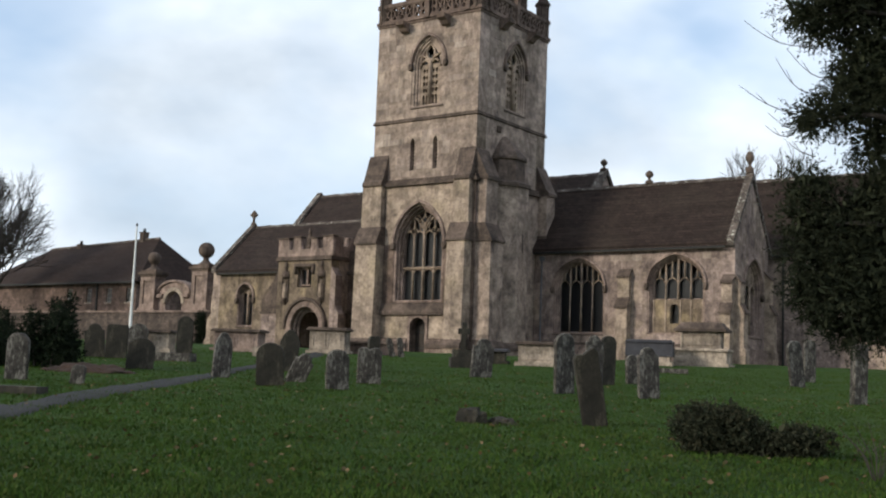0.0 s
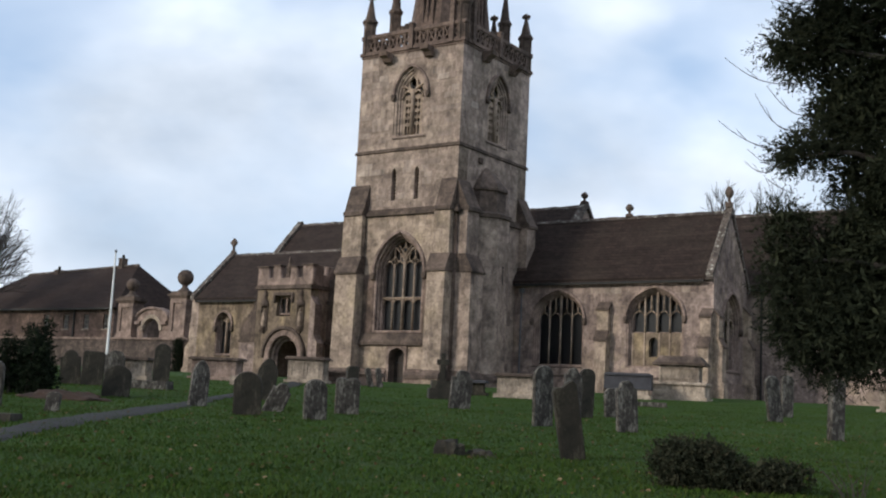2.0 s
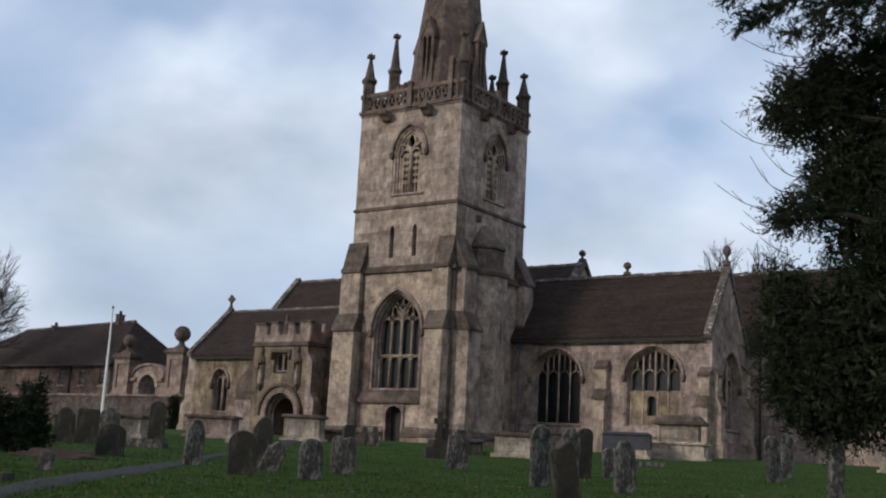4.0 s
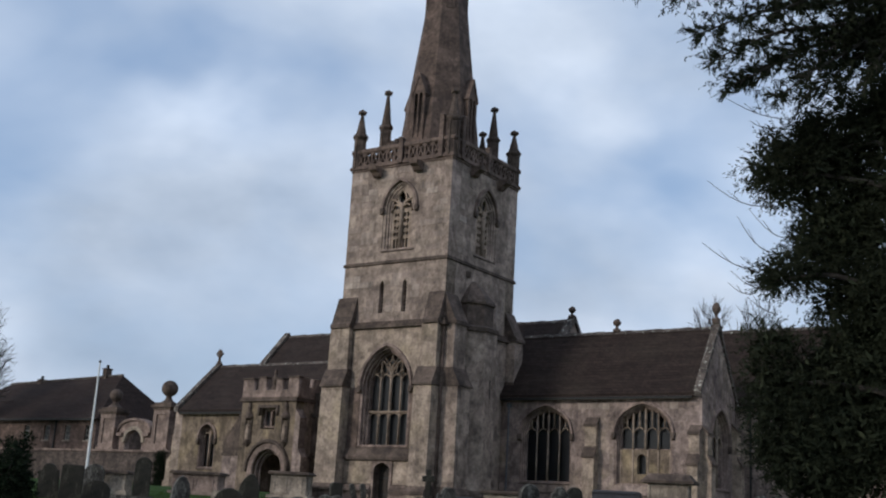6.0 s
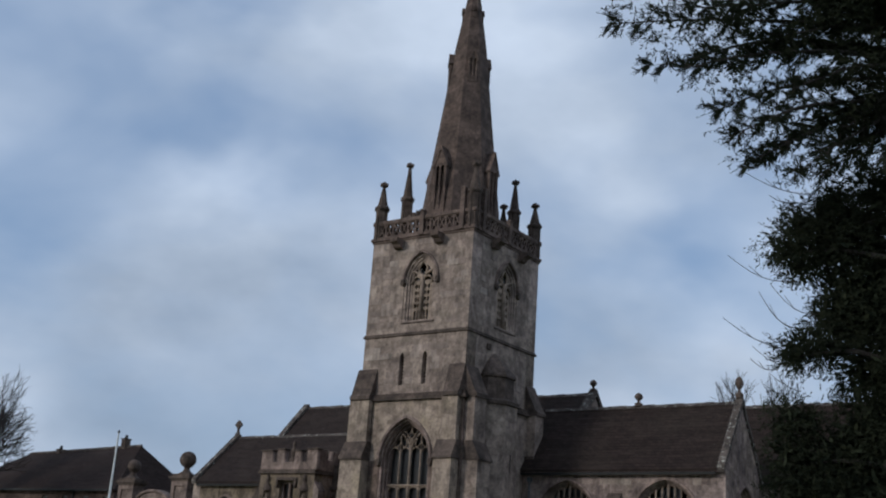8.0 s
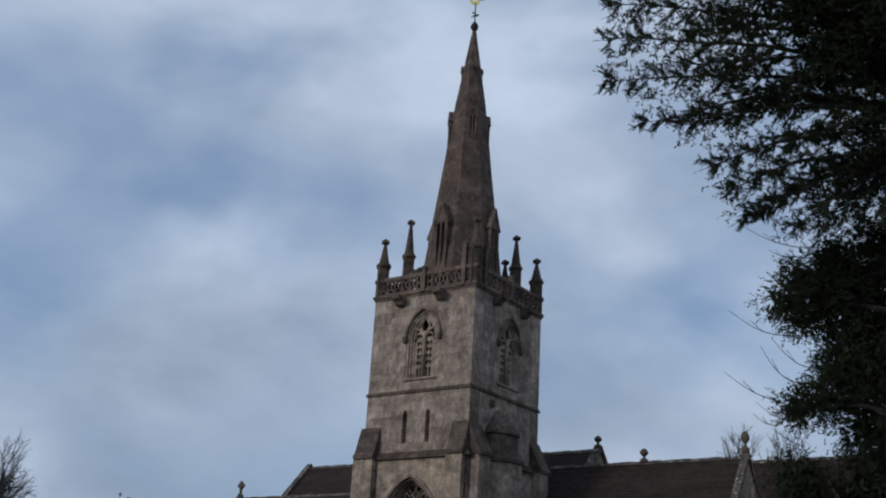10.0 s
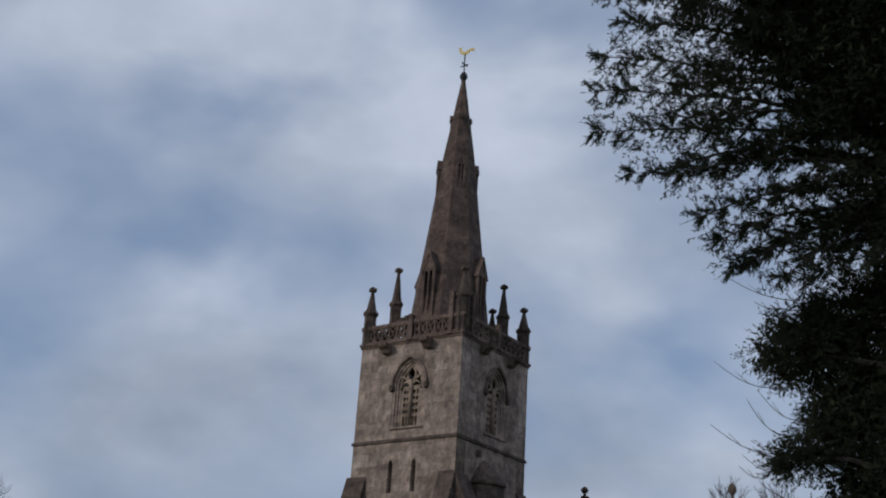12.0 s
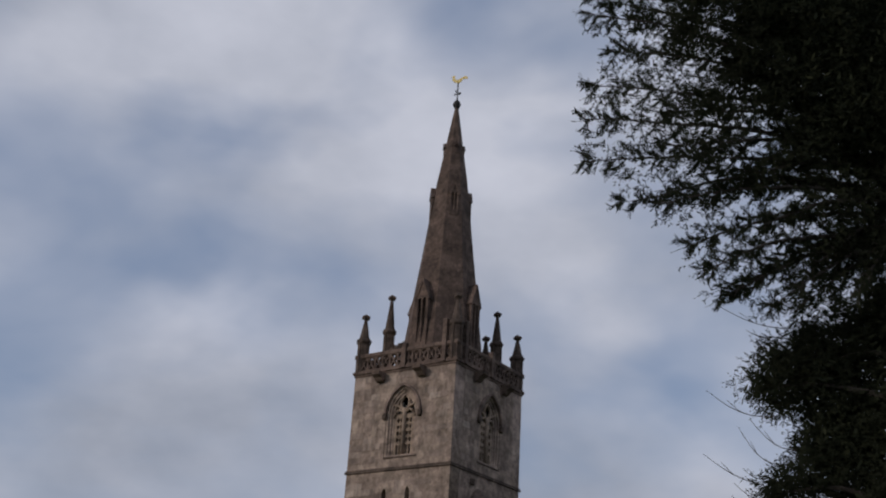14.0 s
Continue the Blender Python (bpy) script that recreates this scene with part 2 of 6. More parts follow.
TILES = tile_roof("stone_roof_tiles", (0.0405, 0.0278, 0.0230), (0.0275, 0.0190, 0.0165), (0.0480, 0.0365, 0.0285))
HOUSE_TILES = tile_roof("brown_roof_tiles", (0.0410, 0.0262, 0.0215), (0.0275, 0.0180, 0.0155), (0.0430, 0.0310, 0.0245))
HEADSTONE = rough_surface("headstone_lichen", (0.022, 0.019, 0.016), (0.062, 0.053, 0.045), 6.5, 30, c=(0.21, 0.193, 0.165), edge=(0.50, 0.61))
DARK_HEADSTONE = rough_surface("mossy_headstone", (0.017, 0.015, 0.011), (0.033, 0.028, 0.021), 3.0, 26, c=(0.075, 0.066, 0.046), edge=(0.53, 0.62))
SLATE = rough_surface("slate_slab", (0.034, 0.033, 0.038), (0.052, 0.050, 0.057), 2.5, 22, 0.7)
IRON = rough_surface("dark_iron", (0.02, 0.02, 0.02), (0.035, 0.03, 0.028), 6, 40, 0.6)
LEADEN = rough_surface("grey_lead", (0.10, 0.10, 0.105), (0.16, 0.16, 0.165), 4, 30, 0.6)
OAK = rough_surface("old_dark_oak", (0.018, 0.013, 0.010), (0.040, 0.028, 0.021), 4, 40, 0.7)
WHITE = rough_surface("white_paint", (0.66, 0.65, 0.62), (0.76, 0.75, 0.73), 3, 30, 0.5, 0.1)
SASH_PAINT = rough_surface("grimy_sash_paint", (0.22, 0.20, 0.18), (0.30, 0.28, 0.25), 3, 30, 0.5, 0.1)
BARK = rough_surface("grey_brown_bark", (0.032, 0.026, 0.022), (0.06, 0.05, 0.041), 6, 30, 0.95, 0.7)
TARMAC = rough_surface("worn_tarmac", (0.009, 0.0082, 0.0086), (0.015, 0.0133, 0.0137), 0.9, 25, 0.9, 0.3, 0.01)
SOIL = rough_surface("leafy_soil", (0.026, 0.016, 0.012), (0.055, 0.032, 0.022), 4, 30, 0.95, 0.7, 0.03)


def glass_material():
    m, n, l, p = material("leaded_glass")
    co = n.new("ShaderNodeTexCoord").outputs["Object"]
    p.inputs["Base Color"].default_value = (0.030, 0.033, 0.038, 1)
    p.inputs["Transmission Weight"].default_value = 0.7
    p.inputs["Roughness"].default_value = 0.28
    p.inputs["Specular IOR Level"].default_value = 0.25
    p.inputs["IOR"].default_value = 1.3
    bumped(n, l, p, noise_at(n, l, co, 3.0, 2), 0.4, 0.02)
    return m


GLASS = glass_material()


def gold_material():
    m, n, l, p = material("gilded_metal")
    p.inputs["Base Color"].default_value = (0.95, 0.68, 0.25, 1)
    p.inputs["Metallic"].default_value, p.inputs["Roughness"].default_value = 1.0, 0.28
    co = n.new("ShaderNodeTexCoord").outputs["Object"]
    bumped(n, l, p, noise_at(n, l, co, 8.0, 3), 0.3, 0.02)
    return m


GOLD = gold_material()


def leaf_material(name, a, b, c, rough=0.85):
    m, n, l, p = material(name)
    g = n.new("ShaderNodeNewGeometry")
    col = ramp(n, l, g.outputs["Random Per Island"], [(0.0, a), (0.6, b), (1.0, c)])
    co = n.new("ShaderNodeTexCoord").outputs["Object"]
    col = mixed(n, l, "MULTIPLY", 0.8, col, ramp(n, l, noise_at(n, l, co, 1.2, 3), [(0.3, 0.65), (0.7, 1.2)]))
    l.new(col, p.inputs["Base Color"])
    p.inputs["Roughness"].default_value, p.inputs["Specular IOR Level"].default_value = rough, 0.08
    return m


YEW = leaf_material("yew_foliage", (0.018, 0.022, 0.013), (0.023, 0.027, 0.015), (0.031, 0.034, 0.018))
HEDGE = leaf_material("box_foliage", (0.020, 0.025, 0.015), (0.036, 0.040, 0.024), (0.065, 0.060, 0.036))
LAUREL = leaf_material("evergreen_foliage", (0.006, 0.010, 0.006), (0.012, 0.018, 0.009), (0.02, 0.028, 0.013))
BLADES = leaf_material("grass_blades", (0.025, 0.050, 0.008), (0.035, 0.066, 0.010), (0.058, 0.070, 0.018))
DRY_LEAF = leaf_material("fallen_leaves", (0.06, 0.035, 0.016), (0.10, 0.065, 0.032), (0.19, 0.14, 0.08))


def grass_material():
    m, n, l, p = material("mown_grass")
    co = n.new("ShaderNodeTexCoord").outputs["Object"]
    big, mid, fine = noise_at(n, l, co, 0.22, 5), noise_at(n, l, co, 1.6, 6, 0.65), noise_at(n, l, co, 22, 6, 0.75)
    c = ramp(n, l, big, [(0.3, (0.020, 0.050, 0.006)), (0.7, (0.031, 0.070, 0.009))])
    c = mixed(n, l, "MIX", ramp(n, l, mid, [(0.44, 0.0), (0.68, 0.45)]), c, (0.048, 0.050, 0.015))
    worn = noise_at(n, l, co, 0.55, 6, 0.7)
    c = mixed(n, l, "MIX", ramp(n, l, worn, [(0.55, 0.0), (0.72, 0.4)]), c, (0.040, 0.034, 0.015))
    c = mixed(n, l, "MULTIPLY", 1.0, c, ramp(n, l, fine, [(0.25, 0.5), (0.7, 1.35)]))
    l.new(c, p.inputs["Base Color"])
    p.inputs["Roughness"].default_value, p.inputs["Specular IOR Level"].default_value = 0.95, 0.15
    bumped(n, l, p, mixed(n, l, "ADD", 0.8, fine, mid), 0.9, 0.06)
    return m


GRASS = grass_material()

# ---------------------------------------------------------------- building helpers
FRONT = Matrix(((1, 0, 0, 0), (0, 0, -1, 0), (0, 1, 0, 0), (0, 0, 0, 1)))   # (u, v, w) -> (x, z, towards -y)
SIDE = Matrix(((0, 0, 1, 0), (1, 0, 0, 0), (0, 1, 0, 0), (0, 0, 0, 1)))     # (u, v, w) -> (y, z, towards +x)


def link(name, me, mat, parent=None, label=""):
    me.name = name
    me.materials.clear()
    me.materials.append(mat)
    ob = new(name, me)
    if parent:
        ob.parent = parent
    if label:
        ob["label"] = label
    return ob


def part(name, bm, mat, parent=None, label="", smooth=False):
    me = bpy.data.meshes.new(name)
    bmesh.ops.recalc_face_normals(bm, faces=bm.faces)
    if smooth:
        for f in bm.faces:
            f.smooth = True
    bm.to_mesh(me)
    bm.free()
    return link(name, me, mat, parent, label)


def thing(name, label, category, at=(0, 0, 0), group="", kind=""):
    e = new(name)
    e.empty_display_size = 0.3
    e.location = at
    return tagged(e, label, category, group, kind)


def box(bm, x0, x1, y0, y1, z0, z1, taper=0.0):
    t = taper
    v = [bm.verts.new(c) for c in ((x0, y0, z0), (x1, y0, z0), (x1, y1, z0), (x0, y1, z0),
                                   (x0 + t, y0 + t, z1), (x1 - t, y0 + t, z1), (x1 - t, y1 - t, z1), (x0 + t, y1 - t, z1))]
    for q in ((0, 3, 2, 1), (4, 5, 6, 7), (0, 1, 5, 4), (1, 2, 6, 5), (2, 3, 7, 6), (3, 0, 4, 7)):
        bm.faces.new([v[i] for i in q])


def prism(bm, poly, axis, a, b):
    """A closed outline of (u, v) drawn out along x (u=y, v=z), y (u=x, v=z) or z (u=x, v=y)."""
    def place(u, v, w):
        return {"x": (w, u, v), "y": (u, w, v), "z": (u, v, w)}[axis]
    lo = [bm.verts.new(place(u, v, a)) for u, v in poly]
    hi = [bm.verts.new(place(u, v, b)) for u, v in poly]
    n = len(poly)
    bm.faces.new(lo), bm.faces.new(hi[::-1])
    for i in range(n):
        bm.faces.new((lo[i], hi[i], hi[(i + 1) % n], lo[(i + 1) % n]))


def lathe(bm, cx, cy, profile, n=8, turn=0.0):
    """Rings (radius, z) joined up into a solid of n sides."""
    rings = []
    for r, z in profile:
        rings.append([bm.verts.new((cx + r * math.cos(turn + 2 * math.pi * k / n), cy + r * math.sin(turn + 2 * math.pi * k / n), z)) for k in range(n)])
    for a, b in zip(rings, rings[1:]):
        for k in range(n):
            bm.faces.new((a[k], a[(k + 1) % n], b[(k + 1) % n], b[k]))
    bm.faces.new(rings[0][::-1]), bm.faces.new(rings[-1])


def plate(name, outline, holes, depth, mat, parent, frame_matrix, face, label="", bevel=0.0):
    """A slab with openings cut right through. Its outer face lies at `face` along the plane's normal."""
    cu = bpy.data.curves.new(name, "CURVE")
    cu.dimensions, cu.fill_mode, cu.extrude = "2D", "BOTH", depth / 2 - bevel
    cu.bevel_depth, cu.bevel_resolution = bevel, 0
    for poly in (outline, *holes):
        sp = cu.splines.new("POLY")
        sp.points.add(len(poly) - 1)
        for q, (u, v) in zip(sp.points, poly):
            q.co = (u, v, 0, 1)
        sp.use_cyclic_u = True
    tmp = bpy.data.objects.new(name, cu)
    me = bpy.data.meshes.new_from_object(tmp)
    bpy.data.objects.remove(tmp)
    bpy.data.curves.remove(cu)
    me.transform(frame_matrix @ Matrix.Translation((0, 0, face - depth / 2)))
    return link(name, me, mat, parent, label)


def arch(a, b, spring, top, n=9, grow=0.0):
    """The head of an opening from the left springing to the right one: two arcs that meet in a point; a flat, four-centred one where it is low."""
    a, b, top = a - grow, b + grow, top + grow
    h, c, w = top - spring, 0.5 * (a + b), 0.5 * (b - a)
    pts = []
    if h >= w * 0.98:
        r = (w * w + h * h) / (2 * w)
        end = math.acos(max(-1, (r - w) / r))
        for k in range(n + 1):
            g = end * k / n
            pts.append((a + r - r * math.cos(g), spring + r * math.sin(g)))
    else:
        for k in range(n + 1):
            s = k / n
            u = 1 - s
            pts.append((c - w * u, spring + h * (0.72 * (1 - u ** 2.3) ** 0.5 + 0.28 * s)))
    return pts + [(2 * c - x, z) for x, z in reversed(pts[:-1])]


def opening(a, b, sill, spring, top, n=9, grow=0.0):
    return [(a - grow, sill - grow)] + arch(a, b, spring, top, n, grow) + [(b + grow, sill - grow)]


def band_over(a, b, spring, top, width, drop=0.0, n=9):
    """The outline of a hood mould that follows the head of an opening, with short drops at its ends."""
    inner, outer = arch(a, b, spring, top, n), arch(a, b, spring, top, n, width)
    return [(outer[0][0], spring - drop)] + outer + [(outer[-1][0], spring - drop), (inner[-1][0], spring - drop)] + inner[::-1] + [(inner[0][0], spring - drop)]


def inside(poly, x, y):
    hit = False
    for (x0, y0), (x1, y1) in zip(poly, poly[1:] + poly[:1]):
        if (y0 > y) != (y1 > y) and x < (x1 - x0) * (y - y0) / (y1 - y0) + x0:
            hit = not hit
    return hit


def block_stone():
    """Single ashlar blocks: each one's tone from its own chance, weathering as on the wall behind."""
    m, n, l, p = material("ashlar_block_stone")
    info = n.new("ShaderNodeObjectInfo")
    add = n.new("ShaderNodeVectorMath")
    l.new(n.new("ShaderNodeTexCoord").outputs["Object"], add.inputs[0]), l.new(info.outputs["Location"], add.inputs[1])
    co = add.outputs[0]
    c = ramp(n, l, info.outputs["Random"], [(0.0, (0.275, 0.208, 0.172)), (0.4, (0.335, 0.257, 0.212)), (0.75, (0.400, 0.312, 0.257)), (1.0, (0.480, 0.385, 0.318))])
    fine, mid = noise_at(n, l, co, 14, 5, 0.7), noise_at(n, l, co, 1.7, 6, 0.65)
    c = mixed(n, l, "MULTIPLY", 1.0, c, ramp(n, l, mid, [(0.25, 0.66), (0.6, 1.06)]))
    c = mixed(n, l, "MIX", ramp(n, l, noise_at(n, l, co, 0.9, 6, 0.68, (1.0, 1.0, 0.45)), [(0.46, 0.0), (0.68, 0.7)]), c, (0.15, 0.12, 0.10))
    c = mixed(n, l, "MIX", ramp(n, l, noise_at(n, l, co, 1.0, 5, 0.6, (2.4, 2.4, 0.28)), [(0.5, 0.0), (0.72, 0.75)]), c, (0.09, 0.073, 0.062))
    c = mixed(n, l, "MULTIPLY", 0.8, c, ramp(n, l, fine, [(0.25, 0.7), (0.65, 1.1)]))
    c = mixed(n, l, "MULTIPLY", 1.0, c, ramp(n, l, noise_at(n, l, co, 0.8, 8, 0.72), [(0.38, 0.68), (0.5, 0.97), (0.6, 1.2)]))
    l.new(c, p.inputs["Base Color"])
    p.inputs["Roughness"].default_value, p.inputs["Specular IOR Level"].default_value = 0.92, 0.2
    bumped(n, l, p, mixed(n, l, "ADD", 0.7, fine, mid), 0.5, 0.03)
    return m


BLOCK = block_stone()


def tube(bm, pts, r0, r1, sides=6):
    rings = []
    for k, q in enumerate(pts):
        q = Vector(q)
        d = (Vector(pts[min(k + 1, len(pts) - 1)]) - Vector(pts[max(k - 1, 0)])).normalized()
        a = d.orthogonal().normalized()
        b = d.cross(a)
        r = r0 + (r1 - r0) * k / (len(pts) - 1)
        rings.append([bm.verts.new(q + (a * math.cos(2 * math.pi * s / sides) + b * math.sin(2 * math.pi * s / sides)) * r) for s in range(sides)])
    for u, v in zip(rings, rings[1:]):
        for s in range(sides):
            bm.faces.new((u[s], u[(s + 1) % sides], v[(s + 1) % sides], v[s]))
    bm.faces.new(rings[0][::-1]), bm.faces.new(rings[-1])

# ---------------------------------------------------------------- ground
FALL = Vector((-0.568, 0.823))   # the churchyard rises this way, towards the church


def ground_z(x, y):
    s = (x - EYE[0]) * FALL.x + (y - EYE[1]) * FALL.y
    return -2.485 * (1 - min(max(s / 55.0, -0.4), 1.0))


def lumpy(x, y):
    return ground_z(x, y) + 0.05 * noise.noise((x * 0.35, y * 0.35, 0)) + 0.02 * noise.noise((x * 1.3, y * 1.3, 4))


def stretch_steps(lo, hi, step, far):
    inner = list(np.arange(lo, hi + 0.01, step))
    out = [30, 80, 200, 500, 1200, far]
    return [lo - d for d in reversed(out)] + inner + [hi + d for d in out]


bm = bmesh.new()
gx, gy = stretch_steps(-45, 55, 0.8, 2600), stretch_steps(-60, 45, 0.8, 2600)
grid = [[bm.verts.new((x, y, lumpy(x, y))) for x in gx] for y in gy]
for j in range(len(gy) - 1):
    for i in range(len(gx) - 1):
        bm.faces.new((grid[j][i], grid[j][i + 1], grid[j + 1][i + 1], grid[j + 1][i]))
tagged(part("ground", bm, GRASS, smooth=True), "churchyard lawn of short green grass with worn patches", "lawn", kind="structure")

# tarmac path that curves up towards the porch
bm = bmesh.new()
left = [(14.8, -42.2), (17.74, -38.09), (16.55, -36.45), (14.91, -33.99), (13.17, -31.08), (11.9, -28.72), (8.2, -23.3), (2.2, -14.6), (-6.0, -5.0), (-12.6, 1.6)]
right = [(17.2, -43.6), (19.81, -39.44), (18.62, -37.91), (17.18, -35.75), (15.48, -33.05), (13.7, -30.19), (10.0, -25.0), (4.0, -15.7), (-4.2, -6.0), (-11.4, 0.9)]
rows_l, rows_r = [], []
for k in range(len(left) - 1):
    for s in range(6):
        f = s / 6
        rows_l.append(Vector(left[k]).lerp(Vector(left[k + 1]), f)), rows_r.append(Vector(right[k]).lerp(Vector(right[k + 1]), f))
strip = []
for a, b in zip(rows_l, rows_r):
    row = []
    for s in range(7):
        q = a.lerp(b, s / 6 + (0.09 * noise.noise((a.x * 1.1, a.y * 1.1, s)) if s in (0, 6) else 0))
        row.append(bm.verts.new((q.x, q.y, lumpy(q.x, q.y) + 0.035 - (0.05 if s in (0, 6) else 0))))
    strip.append(row)
for a, b in zip(strip, strip[1:]):
    for s in range(6):
        bm.faces.new((a[s], a[s + 1], b[s + 1], b[s]))
tagged(part("path", bm, TARMAC, smooth=True), "worn grey tarmac path across the churchyard lawn", "path", kind="structure")

# ---------------------------------------------------------------- church
church = thing("church", "honey-grey limestone parish church with tower, spire, porch and stone-tiled roofs", "church")


def cell(cx, cz, w, h):
    return [(cx, cz - h), (cx + 0.62 * w, cz - 0.5 * h), (cx + w, cz + 0.05 * h), (cx + 0.72 * w, cz + 0.55 * h), (cx, cz + h),
            (cx - 0.72 * w, cz + 0.55 * h), (cx - w, cz + 0.05 * h), (cx - 0.62 * w, cz - 0.5 * h)]


def arch_height(a, b, spring, top, x):
    pts = arch(a, b, spring, top)
    for (x0, z0), (x1, z1) in zip(pts, pts[1:]):
        if x0 <= x <= x1:
            return z0 + (z1 - z0) * (x - x0) / max(1e-6, x1 - x0)
    return spring


def splayed(a, b, sill, spring, top, g):
    return opening(a - g, b + g, sill - 0.04, spring, top + g * 1.1)


def sweep(m, pts, r=0.045):
    """A stone bar along points (u, v) of the window's plane, deeper than it is wide."""
    tube(m, [Vector((u, v, 0)) for u, v in pts], r, r, 6)


def bow(p, q, bulge, n=5):
    """A curved line from p to q that bulges to its left by the given share of its length."""
    (x0, z0), (x1, z1) = p, q
    out = []
    for k in range(n + 1):
        f = k / n
        s = 4 * f * (1 - f) * bulge
        out.append((x0 + (x1 - x0) * f - (z1 - z0) * s, z0 + (z1 - z0) * f + (x1 - x0) * s))
    return out


def tracery_bars(style, a, b, sill, spring, top, lights, transoms, head, r):
    """Mullions, light heads and the branching bars above them, as one carved piece."""
    m = bmesh.new()
    pitch, c = (b - a) / lights, 0.5 * (a + b)
    roof = lambda x: arch_height(a, b, spring, top, min(max(x, a + 0.02), b - 0.02))
    levels = [*transoms, head]
    for z in transoms:
        sweep(m, [(a, z), (b, z)], r * 1.2)
    for i in range(1, lights):
        x = a + i * pitch
        sweep(m, [(x, sill), (x, 0.5 * (sill + head)), (x, roof(x) if style == "perpendicular" else head + (0.1 if x != c else 0.3))], r * (1.35 if abs(x - c) < 0.05 else 1.0))
    for z in levels:
        for i in range(lights):
            x0, x1 = a + i * pitch, a + (i + 1) * pitch
            rise = 0.62 * pitch if z == head else 0.4 * pitch
            base = z - (0.3 * pitch if z == head else rise + 0.06)
            sweep(m, bow((x0, base), (0.5 * (x0 + x1), base + rise), 0.16), r * 0.75)
            sweep(m, bow((x1, base), (0.5 * (x0 + x1), base + rise), -0.16), r * 0.75)
    if style == "perpendicular":
        for i in range(lights):
            x = a + (i + 0.5) * pitch
            sweep(m, [(x, head + 0.3 * pitch), (x, 0.5 * (head + roof(x))), (x, roof(x))], r * 0.85)
    else:
        if lights == 4:
            for s in (-1, 1):
                pc = c + s * pitch
                sweep(m, bow((pc - pitch, head - 0.05), (pc, head + 0.98), 0.13, 7), r)
                sweep(m, bow((pc + pitch, head - 0.05), (pc, head + 0.98), -0.13, 7), r)
                sweep(m, [(pc, head), (pc, head + 0.5), (pc, head + 0.98)], r * 0.7)
                for g in (-1, 1):
                    sweep(m, bow((pc + g * 0.5 * pitch, head + 0.3 * pitch), (pc, head + 0.62), 0.2 * g), r * 0.6)
                    sweep(m, bow((pc + g * 0.5 * pitch, head + 0.3 * pitch), (pc + g * 0.30, head + 0.68), -0.15 * g), r * 0.6)
                sweep(m, bow((c, head + 0.3), (c + s * 0.52, roof(c + s * 0.52)), 0.12 * s, 6), r * 0.9)
                sweep(m, bow((c + s * 0.30, head + 0.78), (c, head + 1.25), 0.15 * s), r * 0.65)
                sweep(m, bow((c, head + 0.62), (c + s * 0.30, head + 0.78), 0.2 * s), r * 0.6)
            sweep(m, [(c, head + 0.3), (c, head + 0.62)], r * 0.7)
            sweep(m, [(c, head + 1.25), (c, top)], r * 0.7)
        else:
            sweep(m, bow((c, head), (b, spring + 0.5 * (top - spring)), 0.12), r * 0.8)
            sweep(m, bow((c, head), (a, spring + 0.5 * (top - spring)), -0.12), r * 0.8)
            for s in (-1, 1):
                sweep(m, bow((c, head + 0.1), (c, top), 0.28 * s, 8), r * 0.7)
    for v in m.verts:
        v.co.z *= 1.6
    return m


